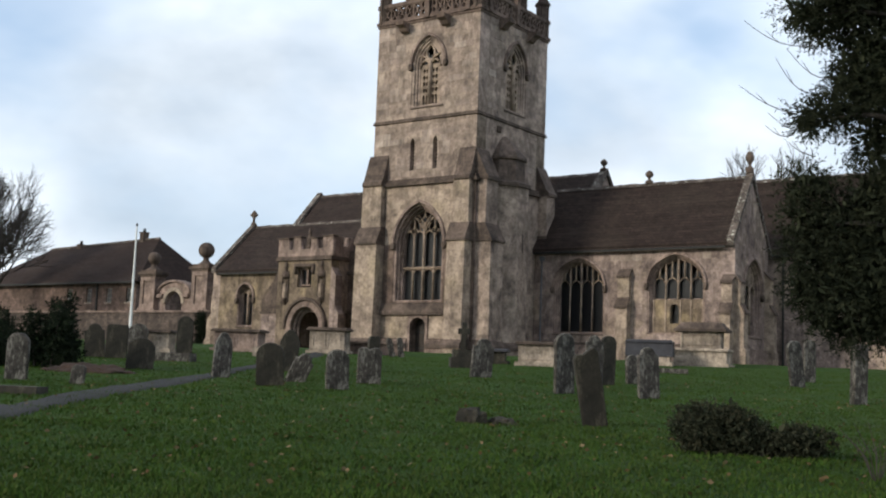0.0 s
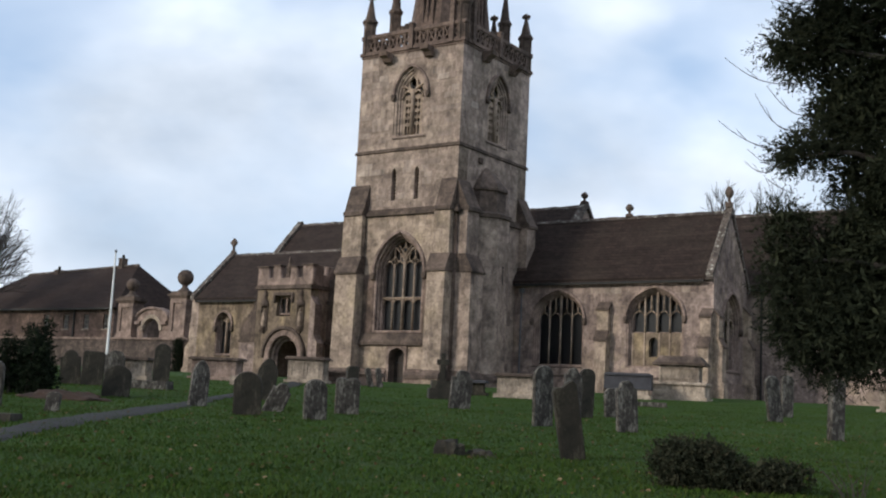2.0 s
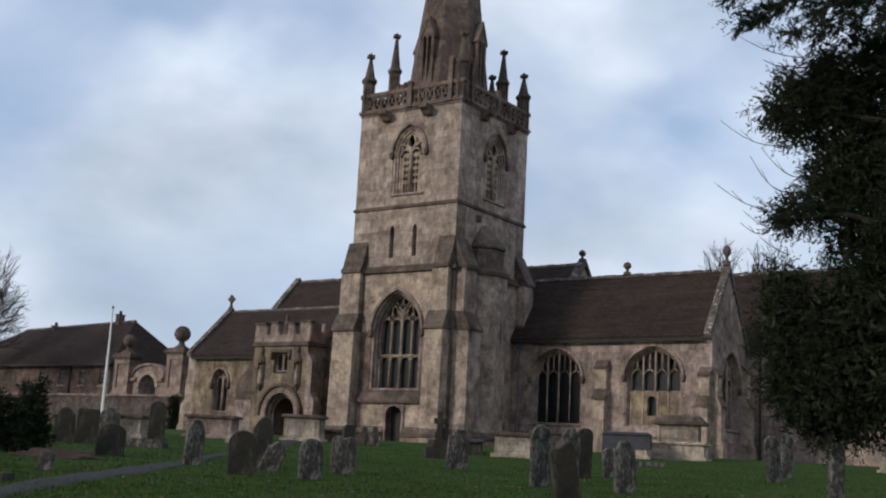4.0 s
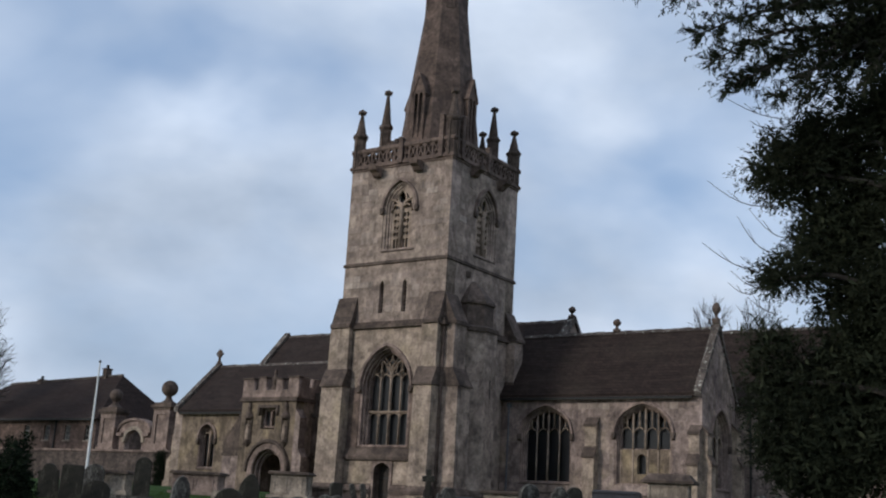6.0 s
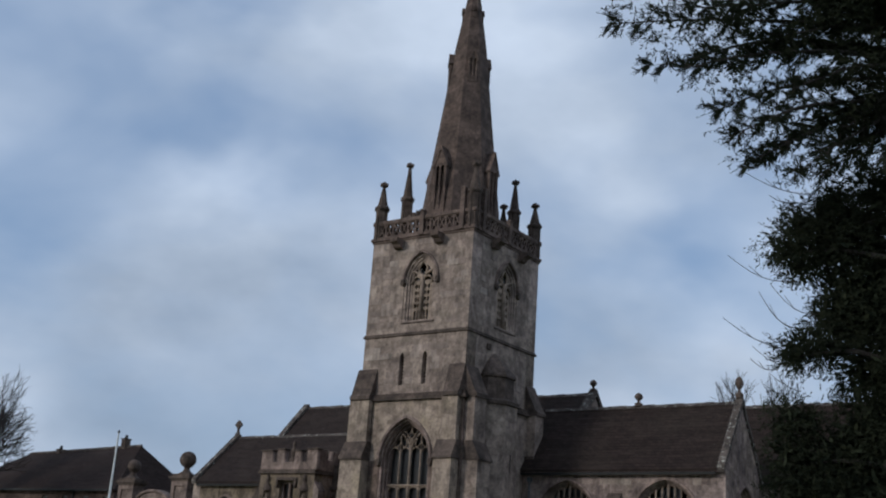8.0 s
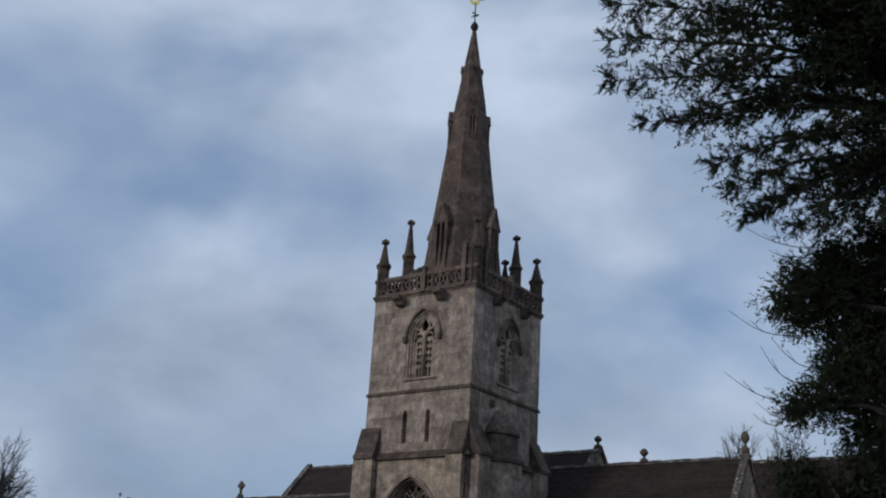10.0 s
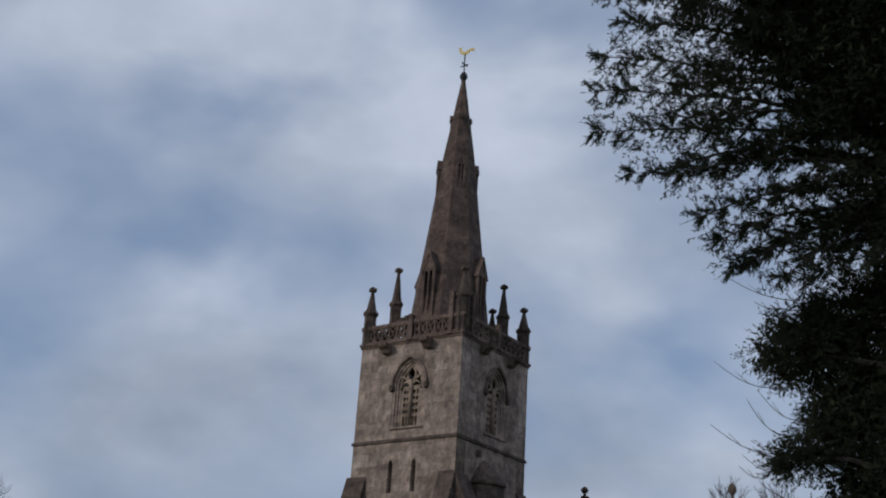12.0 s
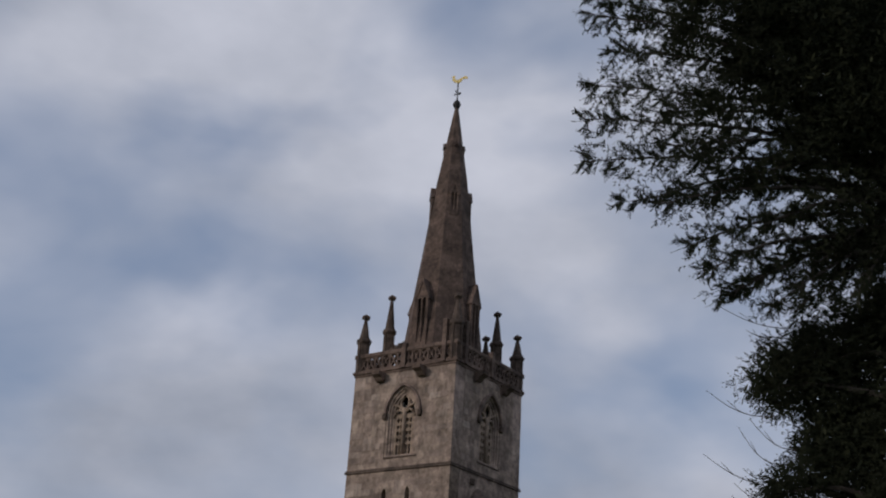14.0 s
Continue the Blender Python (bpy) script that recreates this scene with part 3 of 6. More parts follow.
def gothic_window(way, face, a, b, sill, spring, top, lights, transoms=(), mullion=0.09, back=0.42, g=0.2, hood=0.15, label="", style="perpendicular", head=None, drop=0.2, pierced=0.0, ledge=0.05, jamb=None, mould=DRESSED):
    """A traceried window in a moulded reveal: tracery slab, a pane behind each light, two orders of mouldings, hood mould and sill."""
    rim = opening(a, b, sill, spring, top, 9, 0.03)
    lw = (b - a - mullion * (lights + 1)) / lights
    pitch = lw + mullion
    head = head if head else spring + 0.25 * lw
    if pierced:                            # a slab pierced with small openings below, open tracery in its head
        holes = [opening(a + 0.06, b - 0.06, head, spring + 0.02, top - 0.07)] if head >= spring else []
        for i in range(lights):
            x0 = a + mullion + i * pitch
            z = sill + 0.12
            for k in (0.10, 0.56):
                holes.append(opening(x0 + lw * k, x0 + lw * (k + 0.34), z, z + pierced * 1.2, z + pierced * 1.5, 3))
            z += pierced * 1.65
            while z + pierced <= head - 0.04:
                holes.append(cell(x0 + lw * 0.27, z + pierced * 0.5, lw * 0.20, pierced * 0.42))
                holes.append(cell(x0 + lw * 0.73, z + pierced * 0.5, lw * 0.20, pierced * 0.42))
                z += pierced
        w = plate("window", rim, holes, 0.14, TRACERY, church, way, face - back, label)
    else:
        w = plate("window", rim, [opening(a, b, sill, spring, top, 9, -0.06)], 0.14, DRESSED, church, way, face - back, label)
    bars = tracery_bars(style, a, b, sill, spring, top, lights, transoms, head, mullion * 0.56)
    bmesh.ops.transform(bars, matrix=way @ Matrix.Translation((0, 0, face - back + 0.02)), verts=bars.verts)
    part("tracery", bars, TRACERY, w, smooth=True)
    for i in range(lights):
        x0 = a + mullion * 0.5 + i * pitch
        zt = min(arch_height(a, b, spring, top, x0 + 0.01), arch_height(a, b, spring, top, x0 + pitch - 0.01))
        zc = arch_height(a, b, spring, top, x0 + pitch / 2)
        plate("pane", [(x0, sill), (x0, zt), (x0 + pitch / 2, max(zt, zc)), (x0 + pitch, zt), (x0 + pitch, sill)], (), 0.02, GLASS, w, way, face - back - 0.15)
    n = 3
    for k in range(n):
        g0, g1 = g * (1 - k / n), g * (1 - (k + 1) / n)
        foot = sill if jamb is None else jamb
        plate("moulding", splayed(a, b, foot, spring, top, g0 + 0.015), [splayed(a, b, foot + 0.09, spring, top, g1 - 0.02)], back / n + 0.05, mould, w, way, face - 0.04 - k * back / n, bevel=0.018)
    if hood:
        hood *= 0.72
        plate("hood_mould", band_over(a - g, b + g, spring, top + g * 1.1, hood, drop), (), 0.24, DRESSED, w, way, face + 0.13, bevel=0.035)
        for x in (a - g - hood / 2, b + g + hood / 2):
            plate("label_stop", [(x - hood, spring - drop - 0.1), (x - hood * 0.6, spring - drop - 0.26), (x + hood * 0.6, spring - drop - 0.26), (x + hood, spring - drop - 0.1), (x + hood * 0.7, spring - drop + 0.04), (x - hood * 0.7, spring - drop + 0.04)], (), 0.26, WEATHERED, w, way, face + 0.15, bevel=0.04)
    if ledge < 0:
        return w
    m = bmesh.new()
    prism(m, [(-0.03 - back, sill - 0.12), (-0.03 - back, sill + 0.10), (ledge, sill - 0.06), (ledge, sill - 0.12)], "x", a - g, b + g)
    turn = Matrix(((1, 0, 0, 0), (0, -1, 0, -face), (0, 0, 1, 0), (0, 0, 0, 1))) if way is FRONT else Matrix(((0, 1, 0, face), (1, 0, 0, 0), (0, 0, 1, 0), (0, 0, 0, 1)))
    bmesh.ops.transform(m, matrix=turn, verts=m.verts)
    part("window_sill", m, WEATHERED, w)
    return w


def rect(a, b, z0, z1):
    return [(a, z0), (a, z1), (b, z1), (b, z0)]


def solid(name, mat, *boxes, label="", taper=0.0):
    for q in boxes:
        m = bmesh.new()
        box(m, *q, taper)
        part(name, m, mat, church, label)


# -- tower, lower stage (window and small door in its front)
BIG = (-4.86, -2.10, 2.82, 5.95, 7.88)
DOOR = (-3.80, -2.78, -0.25, 1.62, 1.95)
plate("tower_wall", rect(-7.15, 0.15, -0.6, 9.3), [splayed(*BIG, 0.3), opening(*DOOR)], 1.0, SOOT_SHADE, church, FRONT, 0.12)
plate("tower_wall", rect(0.88, 6.2, -0.6, 9.3), [], 1.0, ASHLAR, church, SIDE, 0.15)
plate("tower_wall", rect(0.88, 6.2, -0.6, 9.3), [], 1.0, ASHLAR, church, SIDE, -6.15)
plate("tower_wall", rect(-7.15, 0.15, -0.6, 9.3), [], 1.0, ASHLAR, church, FRONT, -6.2)
# -- upper stages
BELFRY = (-4.10, -2.68, 13.62, 16.0, 17.12)
SIDE_BELFRY = (2.96, 4.36, 13.62, 16.0, 17.12)
slits = [opening(x, x + 0.30, 10.05, 11.55, 11.88, 4) for x in (-4.42, -2.86)]
plate("tower_wall", rect(-7.0, 0.0, 9.3, 18.55), [splayed(*BELFRY, 0.42), *slits], 0.9, ASHLAR, church, FRONT, 0.0)
plate("tower_wall", rect(0.9, 6.1, 9.3, 18.55), [splayed(*SIDE_BELFRY, 0.42)], 0.9, ASHLAR, church, SIDE, 0.0)
plate("tower_wall", rect(0.9, 6.1, 9.3, 18.55), [], 0.9, ASHLAR, church, SIDE, -6.1)
plate("tower_wall", rect(-7.0, 0.0, 9.3, 18.55), [], 0.9, ASHLAR, church, FRONT, -6.1)
for x in (-4.42, -2.86):
    m = bmesh.new()
    for k in range(9):
        z = 10.1 + k * 0.19
        prism(m, [(0.28, z), (0.5, z + 0.17), (0.5, z + 0.2), (0.28, z + 0.03)], "x", x + 0.0, x + 0.30)
    part("louvre", m, OAK, church, "dark slatted opening")
solid("string_course", WEATHERED, (-7.09, 0.09, -0.09, 7.09, 12.82, 12.92), (-7.05, 0.05, -0.05, 7.05, 12.92, 13.0))
solid("string_course", WEATHERED, (-7.32, 0.32, -0.30, 7.2, 9.18, 9.36), (-7.2, 0.2, -0.2, 7.1, 9.36, 9.55))
solid("cornice", PARAPET, (-7.05, 0.05, -0.05, 7.05, 18.45, 18.58), (-7.12, 0.12, -0.12, 7.12, 18.58, 18.76))
solid("plinth", DRESSED, (-5.9, -3.95, -0.34, -0.12, -0.6, 0.62), (-2.6, -1.1, -0.34, -0.12, -0.6, 0.62), (-5.9, -3.95, -0.26, -0.12, 0.62, 0.78), (-2.6, -1.1, -0.26, -0.12, 0.62, 0.78))
m = bmesh.new()
prism(m, [(-0.12, 2.08), (-0.30, 2.08), (-0.32, 2.24), (-0.14, 2.74), (-0.12, 2.74)], "x", -5.9, -1.12)
part("string_course", m, WEATHERED, church, "sloping weathered offset below the great window")
# thin plates in the lit tone, added to keep these wall zones pale
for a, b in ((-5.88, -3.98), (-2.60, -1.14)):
    plate("ashlar_facing", rect(a, b, 0.84, 2.07), [], 0.10, LIT_CREAM, church, FRONT, 0.126, "pale cream plate over the wall beside the small door")
plate("ashlar_facing", [(-5.88, 5.95), (-5.88, 9.17), (-1.14, 9.17), (-1.14, 5.95)] + arch(BIG[0] - 0.36, BIG[1] + 0.36, BIG[3], BIG[4] + 0.4)[::-1], [], 0.10, LIT_CREAM, church, FRONT, 0.126, "pale cream plate over the wall above the great window")
gothic_window(FRONT, 0.12, *BIG, 4, (4.68,), 0.10, 0.55, 0.3, 0.17, "tall four-light traceried stone window with leaded glass", "reticulated", 6.5, 0.0)
gothic_window(FRONT, 0.0, *BELFRY, 2, (), 0.16, 0.24, 0.42, 0.15, "belfry window filled with pierced stone panels", "cells", 16.02, 0.0, 0.37, mould=ASHLAR)
gothic_window(SIDE, 0.0, *SIDE_BELFRY, 2, (), 0.16, 0.24, 0.42, 0.15, "belfry window filled with pierced stone panels", "cells", 16.02, 0.0, 0.37, mould=ASHLAR)
# small door
door = plate("door", opening(-3.80, -2.78, -0.25, 1.62, 1.95), [], 0.08, OAK, church, FRONT, -0.35, "dark plank door in a four-centred arch")
plate("door_frame", rect(-3.96, -2.62, -0.5, 2.05), [opening(-3.80, -2.78, -0.24, 1.62, 1.95, 9, 0.0)], 0.16, DRESSED, door, FRONT, 0.2)
m = bmesh.new()
box(m, -3.76, -2.82, 0.34, 0.37, 0.3, 0.36)
part("hinge", m, IRON, door)
m = bmesh.new()
box(m, -3.76, -2.82, 0.34, 0.37, 1.15, 1.21)
part("hinge", m, IRON, door)


# -- buttresses
def buttress(along, a, b, outline, mat=LOWER):
    m = bmesh.new()
    prism(m, outline, along, a, b)
    return part("buttress", m, mat, church)


def offset_cap(along, a, b, outline):
    m = bmesh.new()
    prism(m, outline, along, a, b)
    return part("weathering", m, WEATHERED, church, "dark sloping buttress offset")


# front buttresses carry the lit tone in their colour, the side ones plain ashlar
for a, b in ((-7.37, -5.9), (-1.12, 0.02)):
    buttress("x", a, b, [(-0.12, -0.6), (-1.0, -0.6), (-1.0, 0.55), (-0.86, 0.72), (-0.78, 5.95), (-0.12, 5.95)], LIT_CREAM)
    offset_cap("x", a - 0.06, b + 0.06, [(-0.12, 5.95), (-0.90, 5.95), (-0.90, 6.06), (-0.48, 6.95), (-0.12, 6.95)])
    buttress("x", a + 0.06, b - 0.06, [(-0.12, 6.95), (-0.46, 6.95), (-0.46, 9.25), (-0.12, 9.25)], LIT_CREAM)
    offset_cap("x", a + 0.10, b - 0.0, [(0.0, 9.25), (-0.58, 9.25), (-0.58, 9.45), (-0.46, 9.55), (0.0, 11.05)])
for a, b in ((0.02, 1.25), (6.2, 7.2)):
    buttress("y", a, b, [(0.15, -0.6), (1.28, -0.6), (1.28, 0.55), (1.15, 0.72), (1.10, 5.95), (0.15, 5.95)], ASHLAR)
    offset_cap("y", a - 0.05, b + 0.05, [(0.15, 5.95), (1.2, 5.95), (1.2, 6.06), (0.72, 6.95), (0.15, 6.95)])
    buttress("y", a + 0.05, b - 0.05, [(0.15, 6.95), (0.70, 6.95), (0.70, 9.25), (0.15, 9.25)], ASHLAR)
    offset_cap("y", a, b, [(0.0, 9.25), (0.82, 9.25), (0.82, 9.45), (0.7, 9.55), (0.0, 11.0)])
# weathered plinth course round the tower's foot
for a, b in ((-7.37, -5.9), (-1.12, 0.02)):
    offset_cap("x", a - 0.07, b + 0.07, [(-0.12, 0.32), (-1.07, 0.32), (-1.07, 0.50), (-0.83, 0.82), (-0.12, 0.82)])
for a, b in ((0.02, 1.25), (6.2, 7.2)):
    offset_cap("y", a - 0.07, b + 0.07, [(0.15, 0.32), (1.35, 0.32), (1.35, 0.50), (1.12, 0.82), (0.15, 0.82)])
for a, b in ((-5.85, -3.97), (-2.61, -1.17)):
    offset_cap("x", a, b, [(-0.12, 0.32), (-0.42, 0.32), (-0.42, 0.50), (-0.14, 0.82), (-0.12, 0.82)])
m = bmesh.new()
lathe(m, -0.15, 2.85, [(1.50, 0.32), (1.70, 0.32), (1.70, 0.50), (1.515, 0.82), (1.40, 0.82)], 8, math.pi / 8)
part("weathering", m, WEATHERED, church, "dark sloping plinth course")
# stair turret on the tower's flank
m = bmesh.new()
lathe(m, -0.15, 2.85, [(1.62, -0.6), (1.62, 0.6), (1.55, 0.75), (1.5, 9.2)], 8, math.pi / 8)
part("stair_turret", m, ASHLAR, church)
m = bmesh.new()
lathe(m, -0.1, 2.8, [(1.58, 9.15), (1.6, 9.35), (1.26, 9.5), (1.22, 10.62), (1.34, 10.68), (1.34, 10.8), (1.10, 11.15), (0.72, 11.62), (0.32, 11.98), (0.08, 12.15)], 8, math.pi / 8)
part("turret_cap", m, WEATHERED, church, "dark weathered stone cap of the stair turret")
for y, z0, z1 in ((2.9, 5.6, 6.6), (3.1, 2.6, 3.5)):
    m = bmesh.new()
    box(m, 1.2, 1.26, y - 0.05, y + 0.05, z0, z1)
    part("loop_window", m, OAK, church, "dark narrow stair light")
m = bmesh.new()
lathe(m, -0.02, 2.1, [(0.22, 12.2), (0.22, 12.5)], 6)
part("wall_boss", m, WEATHERED, church)

# -- parapet with pierced panels
for way, lo, hi, face in ((FRONT, -7.04, 0.04, 0.04), (FRONT, -7.04, 0.04, -6.84), (SIDE, 0.18, 6.82, 0.04), (SIDE, 0.18, 6.82, -6.84)):
    n = 12
    step = (hi - lo - 0.7) / n
    holes = []
    for k in range(n):
        c = lo + 0.35 + (k + 0.5) * step
        if k in (5, 6):
            holes += [cell(c + dx, dz + 19.18, step * 0.18, 0.17) for dx in (-step * 0.22, step * 0.22) for dz in (-0.2, 0.2)]
        else:
            holes += [[(c - step * 0.4, 18.86), (c - step * 0.06, 19.18), (c - step * 0.4, 19.5)], [(c + step * 0.4, 18.86), (c + step * 0.4, 19.5), (c + step * 0.06, 19.18)],
                      [(c - step * 0.3, 18.84), (c + step * 0.3, 18.84), (c, 19.1)], [(c - step * 0.3, 19.52), (c, 19.26), (c + step * 0.3, 19.52)]]
    plate("parapet", rect(lo, hi, 18.76, 19.6), holes, 0.2, PARAPET, church, way, face, "pierced stone parapet")
    plate("coping", rect(lo - 0.04, hi + 0.04, 19.6, 19.76), [], 0.32, PARAPET, church, way, face + 0.06, bevel=0.04)
for x, y, z in ((-3.5, -0.06, 20.0), (-3.5, 7.06, 20.0), (0.06, 3.5, 20.0), (-7.06, 3.5, 20.0), (-0.75, -0.06, 21.0), (0.06, 0.75, 21.0)):
    m = bmesh.new()                       # posts that divide the parapet
    box(m, x - 0.13, x + 0.13, y - 0.13, y + 0.13, 18.6, z), box(m, x - 0.17, x + 0.17, y - 0.17, y + 0.17, z, z + 0.1, 0.06)
    part("parapet_post", m, PARAPET, church)
for x in (-5.0, -2.15):
    m = bmesh.new()
    prism(m, [(-0.1, 18.45), (-0.75, 18.45), (-0.7, 18.25), (-0.45, 18.12), (-0.3, 17.95), (-0.1, 17.9)], "x", x - 0.26, x + 0.26)
    part("gargoyle", m, PARAPET, church)
for y in (2.0, 4.85):
    m = bmesh.new()
    prism(m, [(0.1, 18.45), (0.75, 18.45), (0.7, 18.25), (0.45, 18.12), (0.3, 17.95), (0.1, 17.9)], "y", y - 0.26, y + 0.26)
    part("gargoyle", m, PARAPET, church)


def finial(x, y, z, parent, r=0.2):
    m = bmesh.new()
    lathe(m, x, y, [(0.05, z - 0.35), (0.12, z - 0.25), (0.06, z - 0.2), (r, z - 0.02), (r * 0.8, z + 0.1), (0.05, z + 0.22)], 8)
    box(m, x - r * 1.25, x + r * 1.25, y - 0.07, y + 0.07, z - 0.07, z + 0.09), box(m, x - 0.07, x + 0.07, y - r * 1.25, y + r * 1.25, z - 0.07, z + 0.09)
    return part("finial", m, WEATHERED, parent)


def pinnacle(x, y, z0, shoulder, top, r):
    m = bmesh.new()
    lathe(m, x, y, [(r, z0), (r, shoulder - 0.25), (r * 1.28, shoulder - 0.12), (r * 1.28, shoulder), (r * 0.9, shoulder + 0.08), (0.09, top - 0.3)], 8, math.pi / 8)
    for s in (-1, 1):
        box(m, x + s * r * 0.95 - 0.06, x + s * r * 0.95 + 0.06, y - 0.06, y + 0.06, z0, shoulder + 0.1)
        box(m, x - 0.06, x + 0.06, y + s * r * 0.95 - 0.06, y + s * r * 0.95 + 0.06, z0, shoulder + 0.1)
    p = part("pinnacle", m, WEATHERED, church)
    finial(x, y, top - 0.15, p)


for x, y, sh, top, r in ((-6.78, 0.22, 20.75, 22.35, 0.36), (-0.22, 0.22, 20.9, 22.6, 0.36), (-0.25, 6.75, 20.8, 22.2, 0.36), (-6.78, 6.78, 20.8, 22.3, 0.36),
                         (-6.75, 2.5, 22.1, 24.4, 0.34), (-1.75, 6.75, 21.9, 23.95, 0.34), (-2.55, 6.8, 21.4, 22.5, 0.22)):
    pinnacle(x, y, 18.7, sh, top, r)
m = bmesh.new()
for k in range(8):                       # flying strut from the tall pinnacle to the spire
    a0, a1 = k / 8, (k + 1) / 8
    f = lambda s: (-6.7 + 1.9 * s, 2.4 + 0.5 * s, 20.35 + 0.75 * math.sin(s * math.pi * 0.5))
    (xa, ya, za), (xb, yb, zb) = f(a0), f(a1)
    prism(m, [(xa, za), (xb, zb), (xb, zb + 0.32), (xa, za + 0.32 + 0.2 * (1 - a0))], "y", ya - 0.16, ya + 0.16)
part("flying_strut", m, WEATHERED, church)

# -- spire
m = bmesh.new()
SPIRE = [(2.62, 18.7), (2.36, 21.0), (1.95, 24.27), (1.71, 26.14), (1.47, 28.04), (1.24, 29.98), (0.98, 31.97), (0.65, 34.0), (0.33, 36.09), (0.10, 37.5)]
lathe(m, -3.5, 3.5, SPIRE, 8, math.pi / 8)
part("spire", m, SPIRE_STONE, church, "tall octagonal brown-grey stone spire")


def spire_r(z):
    for (r0, z0), (r1, z1) in zip(SPIRE, SPIRE[1:]):
        if z0 <= z <= z1:
            return (r0 + (r1 - r0) * (z - z0) / (z1 - z0)) * math.cos(math.pi / 8)
    return 0.1


def lucarne(turn, z0, z1, w):
    """A gabled window that stands out of the spire's face: cheeks, gable, a dark slit with a mullion."""
    out = spire_r(z0) + 0.03
    zs = z1 - (z1 - z0) * 0.28
    t = Matrix.Translation((-3.5, 3.5, 0)) @ Matrix.Rotation(turn, 4, "Z")
    way = t @ SIDE
    body = plate("lucarne", [(-w, z0), (-w, zs), (0, z1), (w, zs), (w, z0)], [opening(-w * 0.66, -w * 0.08, z0 + 0.35, zs - w * 0.35, zs, 4), opening(w * 0.08, w * 0.66, z0 + 0.35, zs - w * 0.35, zs, 4)], 0.16, SPIRE_STONE, church, way, out, bevel=0.02)
    m2 = bmesh.new()
    for s in (-1, 1):
        prism(m2, [(0.2, z0), (out - 0.16, z0), (out - 0.16, zs), (0.2, zs)], "y", s * w - 0.08 * (s > 0), s * w + 0.08 * (s < 0))
    prism(m2, [(-w - 0.1, zs - 0.1), (0, z1 + 0.06), (w + 0.1, zs - 0.1), (w, zs - 0.2), (0, z1 - 0.16), (-w, zs - 0.2)], "x", 0.1, out + 0.05)
    c = part("lucarne_roof", m2, SPIRE_STONE, body)
    c.data.transform(t)
    m3 = bmesh.new()
    z = z0 + 0.4
    while z < zs - 0.1:
        box(m3, out - 0.28, out - 0.2, -w * 0.7, w * 0.7, z, z + 0.1)
        z += 0.25
    c = part("louvre", m3, WEATHERED, body)
    c.data.transform(t)


for k in range(4):
    lucarne(k * math.pi / 2, 20.2, 24.5, 0.44)
    lucarne(k * math.pi / 2 + math.pi / 4, 29.1, 31.3, 0.27)
    lucarne(k * math.pi / 2 + math.pi / 4, 33.8, 34.6, 0.12)
m = bmesh.new()
lathe(m, -3.5, 3.5, [(0.10, 37.3), (0.2, 37.45), (0.27, 37.65), (0.2, 37.85), (0.08, 37.98), (0.04, 38.1), (0.04, 39.4)], 10)
box(m, -3.78, -3.22, 3.47, 3.53, 38.45, 38.52), box(m, -3.53, -3.47, 3.22, 3.78, 38.55, 38.62)
part("vane_spindle", m, IRON, church)
cock = [(-0.42, 0.28), (-0.30, 0.12), (-0.12, 0.02), (0.06, 0.0), (0.2, 0.12), (0.30, 0.30), (0.44, 0.34), (0.62, 0.30), (0.60, 0.50), (0.40, 0.52), (0.20, 0.40), (0.0, 0.26), (-0.16, 0.26), (-0.24, 0.42), (-0.22, 0.56), (-0.34, 0.58), (-0.46, 0.48), (-0.36, 0.42)]
plate("weathercock", cock, [], 0.05, GOLD, church, pose(-3.5, 3.5, 39.3, 0, 0, 25) @ FRONT, 0.025, "gilded weathercock catching the light")


# -- aisles, nave, chancel
def pitched_roof(x0, x1, y0, ridge_y, y1, eave, ridge, thick=0.16, over=0.28, mat=TILES):
    m = bmesh.new()
    s = (ridge - eave) / (ridge_y - y0)
    prism(m, [(y0 - over, eave - over * s), (ridge_y, ridge), (y1 + over, eave - over * s), (y1 + over, eave - over * s - thick), (ridge_y, ridge - thick * 1.4), (y0 - over, eave - over * s - thick)], "x", x0, x1)
    r = part("roof", m, mat, church, "dark brown stone-tiled pitched roof")
    m = bmesh.new()
    n = int((x1 - x0) / 0.55)
    for k in range(n):
        a = x0 + (x1 - x0) * k / n
        prism(m, [(ridge_y - 0.12, ridge - 0.11), (ridge_y, ridge + 0.06 + 0.015 * (k % 3)), (ridge_y + 0.12, ridge - 0.11)], "x", a + 0.01, a + (x1 - x0) / n - 0.01)
    part("ridge_tiles", m, LICHENED, r)
    m = bmesh.new()                       # gutter
    prism(m, [(y0 - over - 0.1, eave - over * s - thick - 0.02), (y0 - over + 0.02, eave - over * s - thick - 0.02), (y0 - over + 0.02, eave - over * s - thick - 0.14), (y0 - over - 0.08, eave - over * s - thick - 0.14)], "x", x0 + 0.1, x1 - 0.1)
    part("gutter", m, IRON, r)
    return r


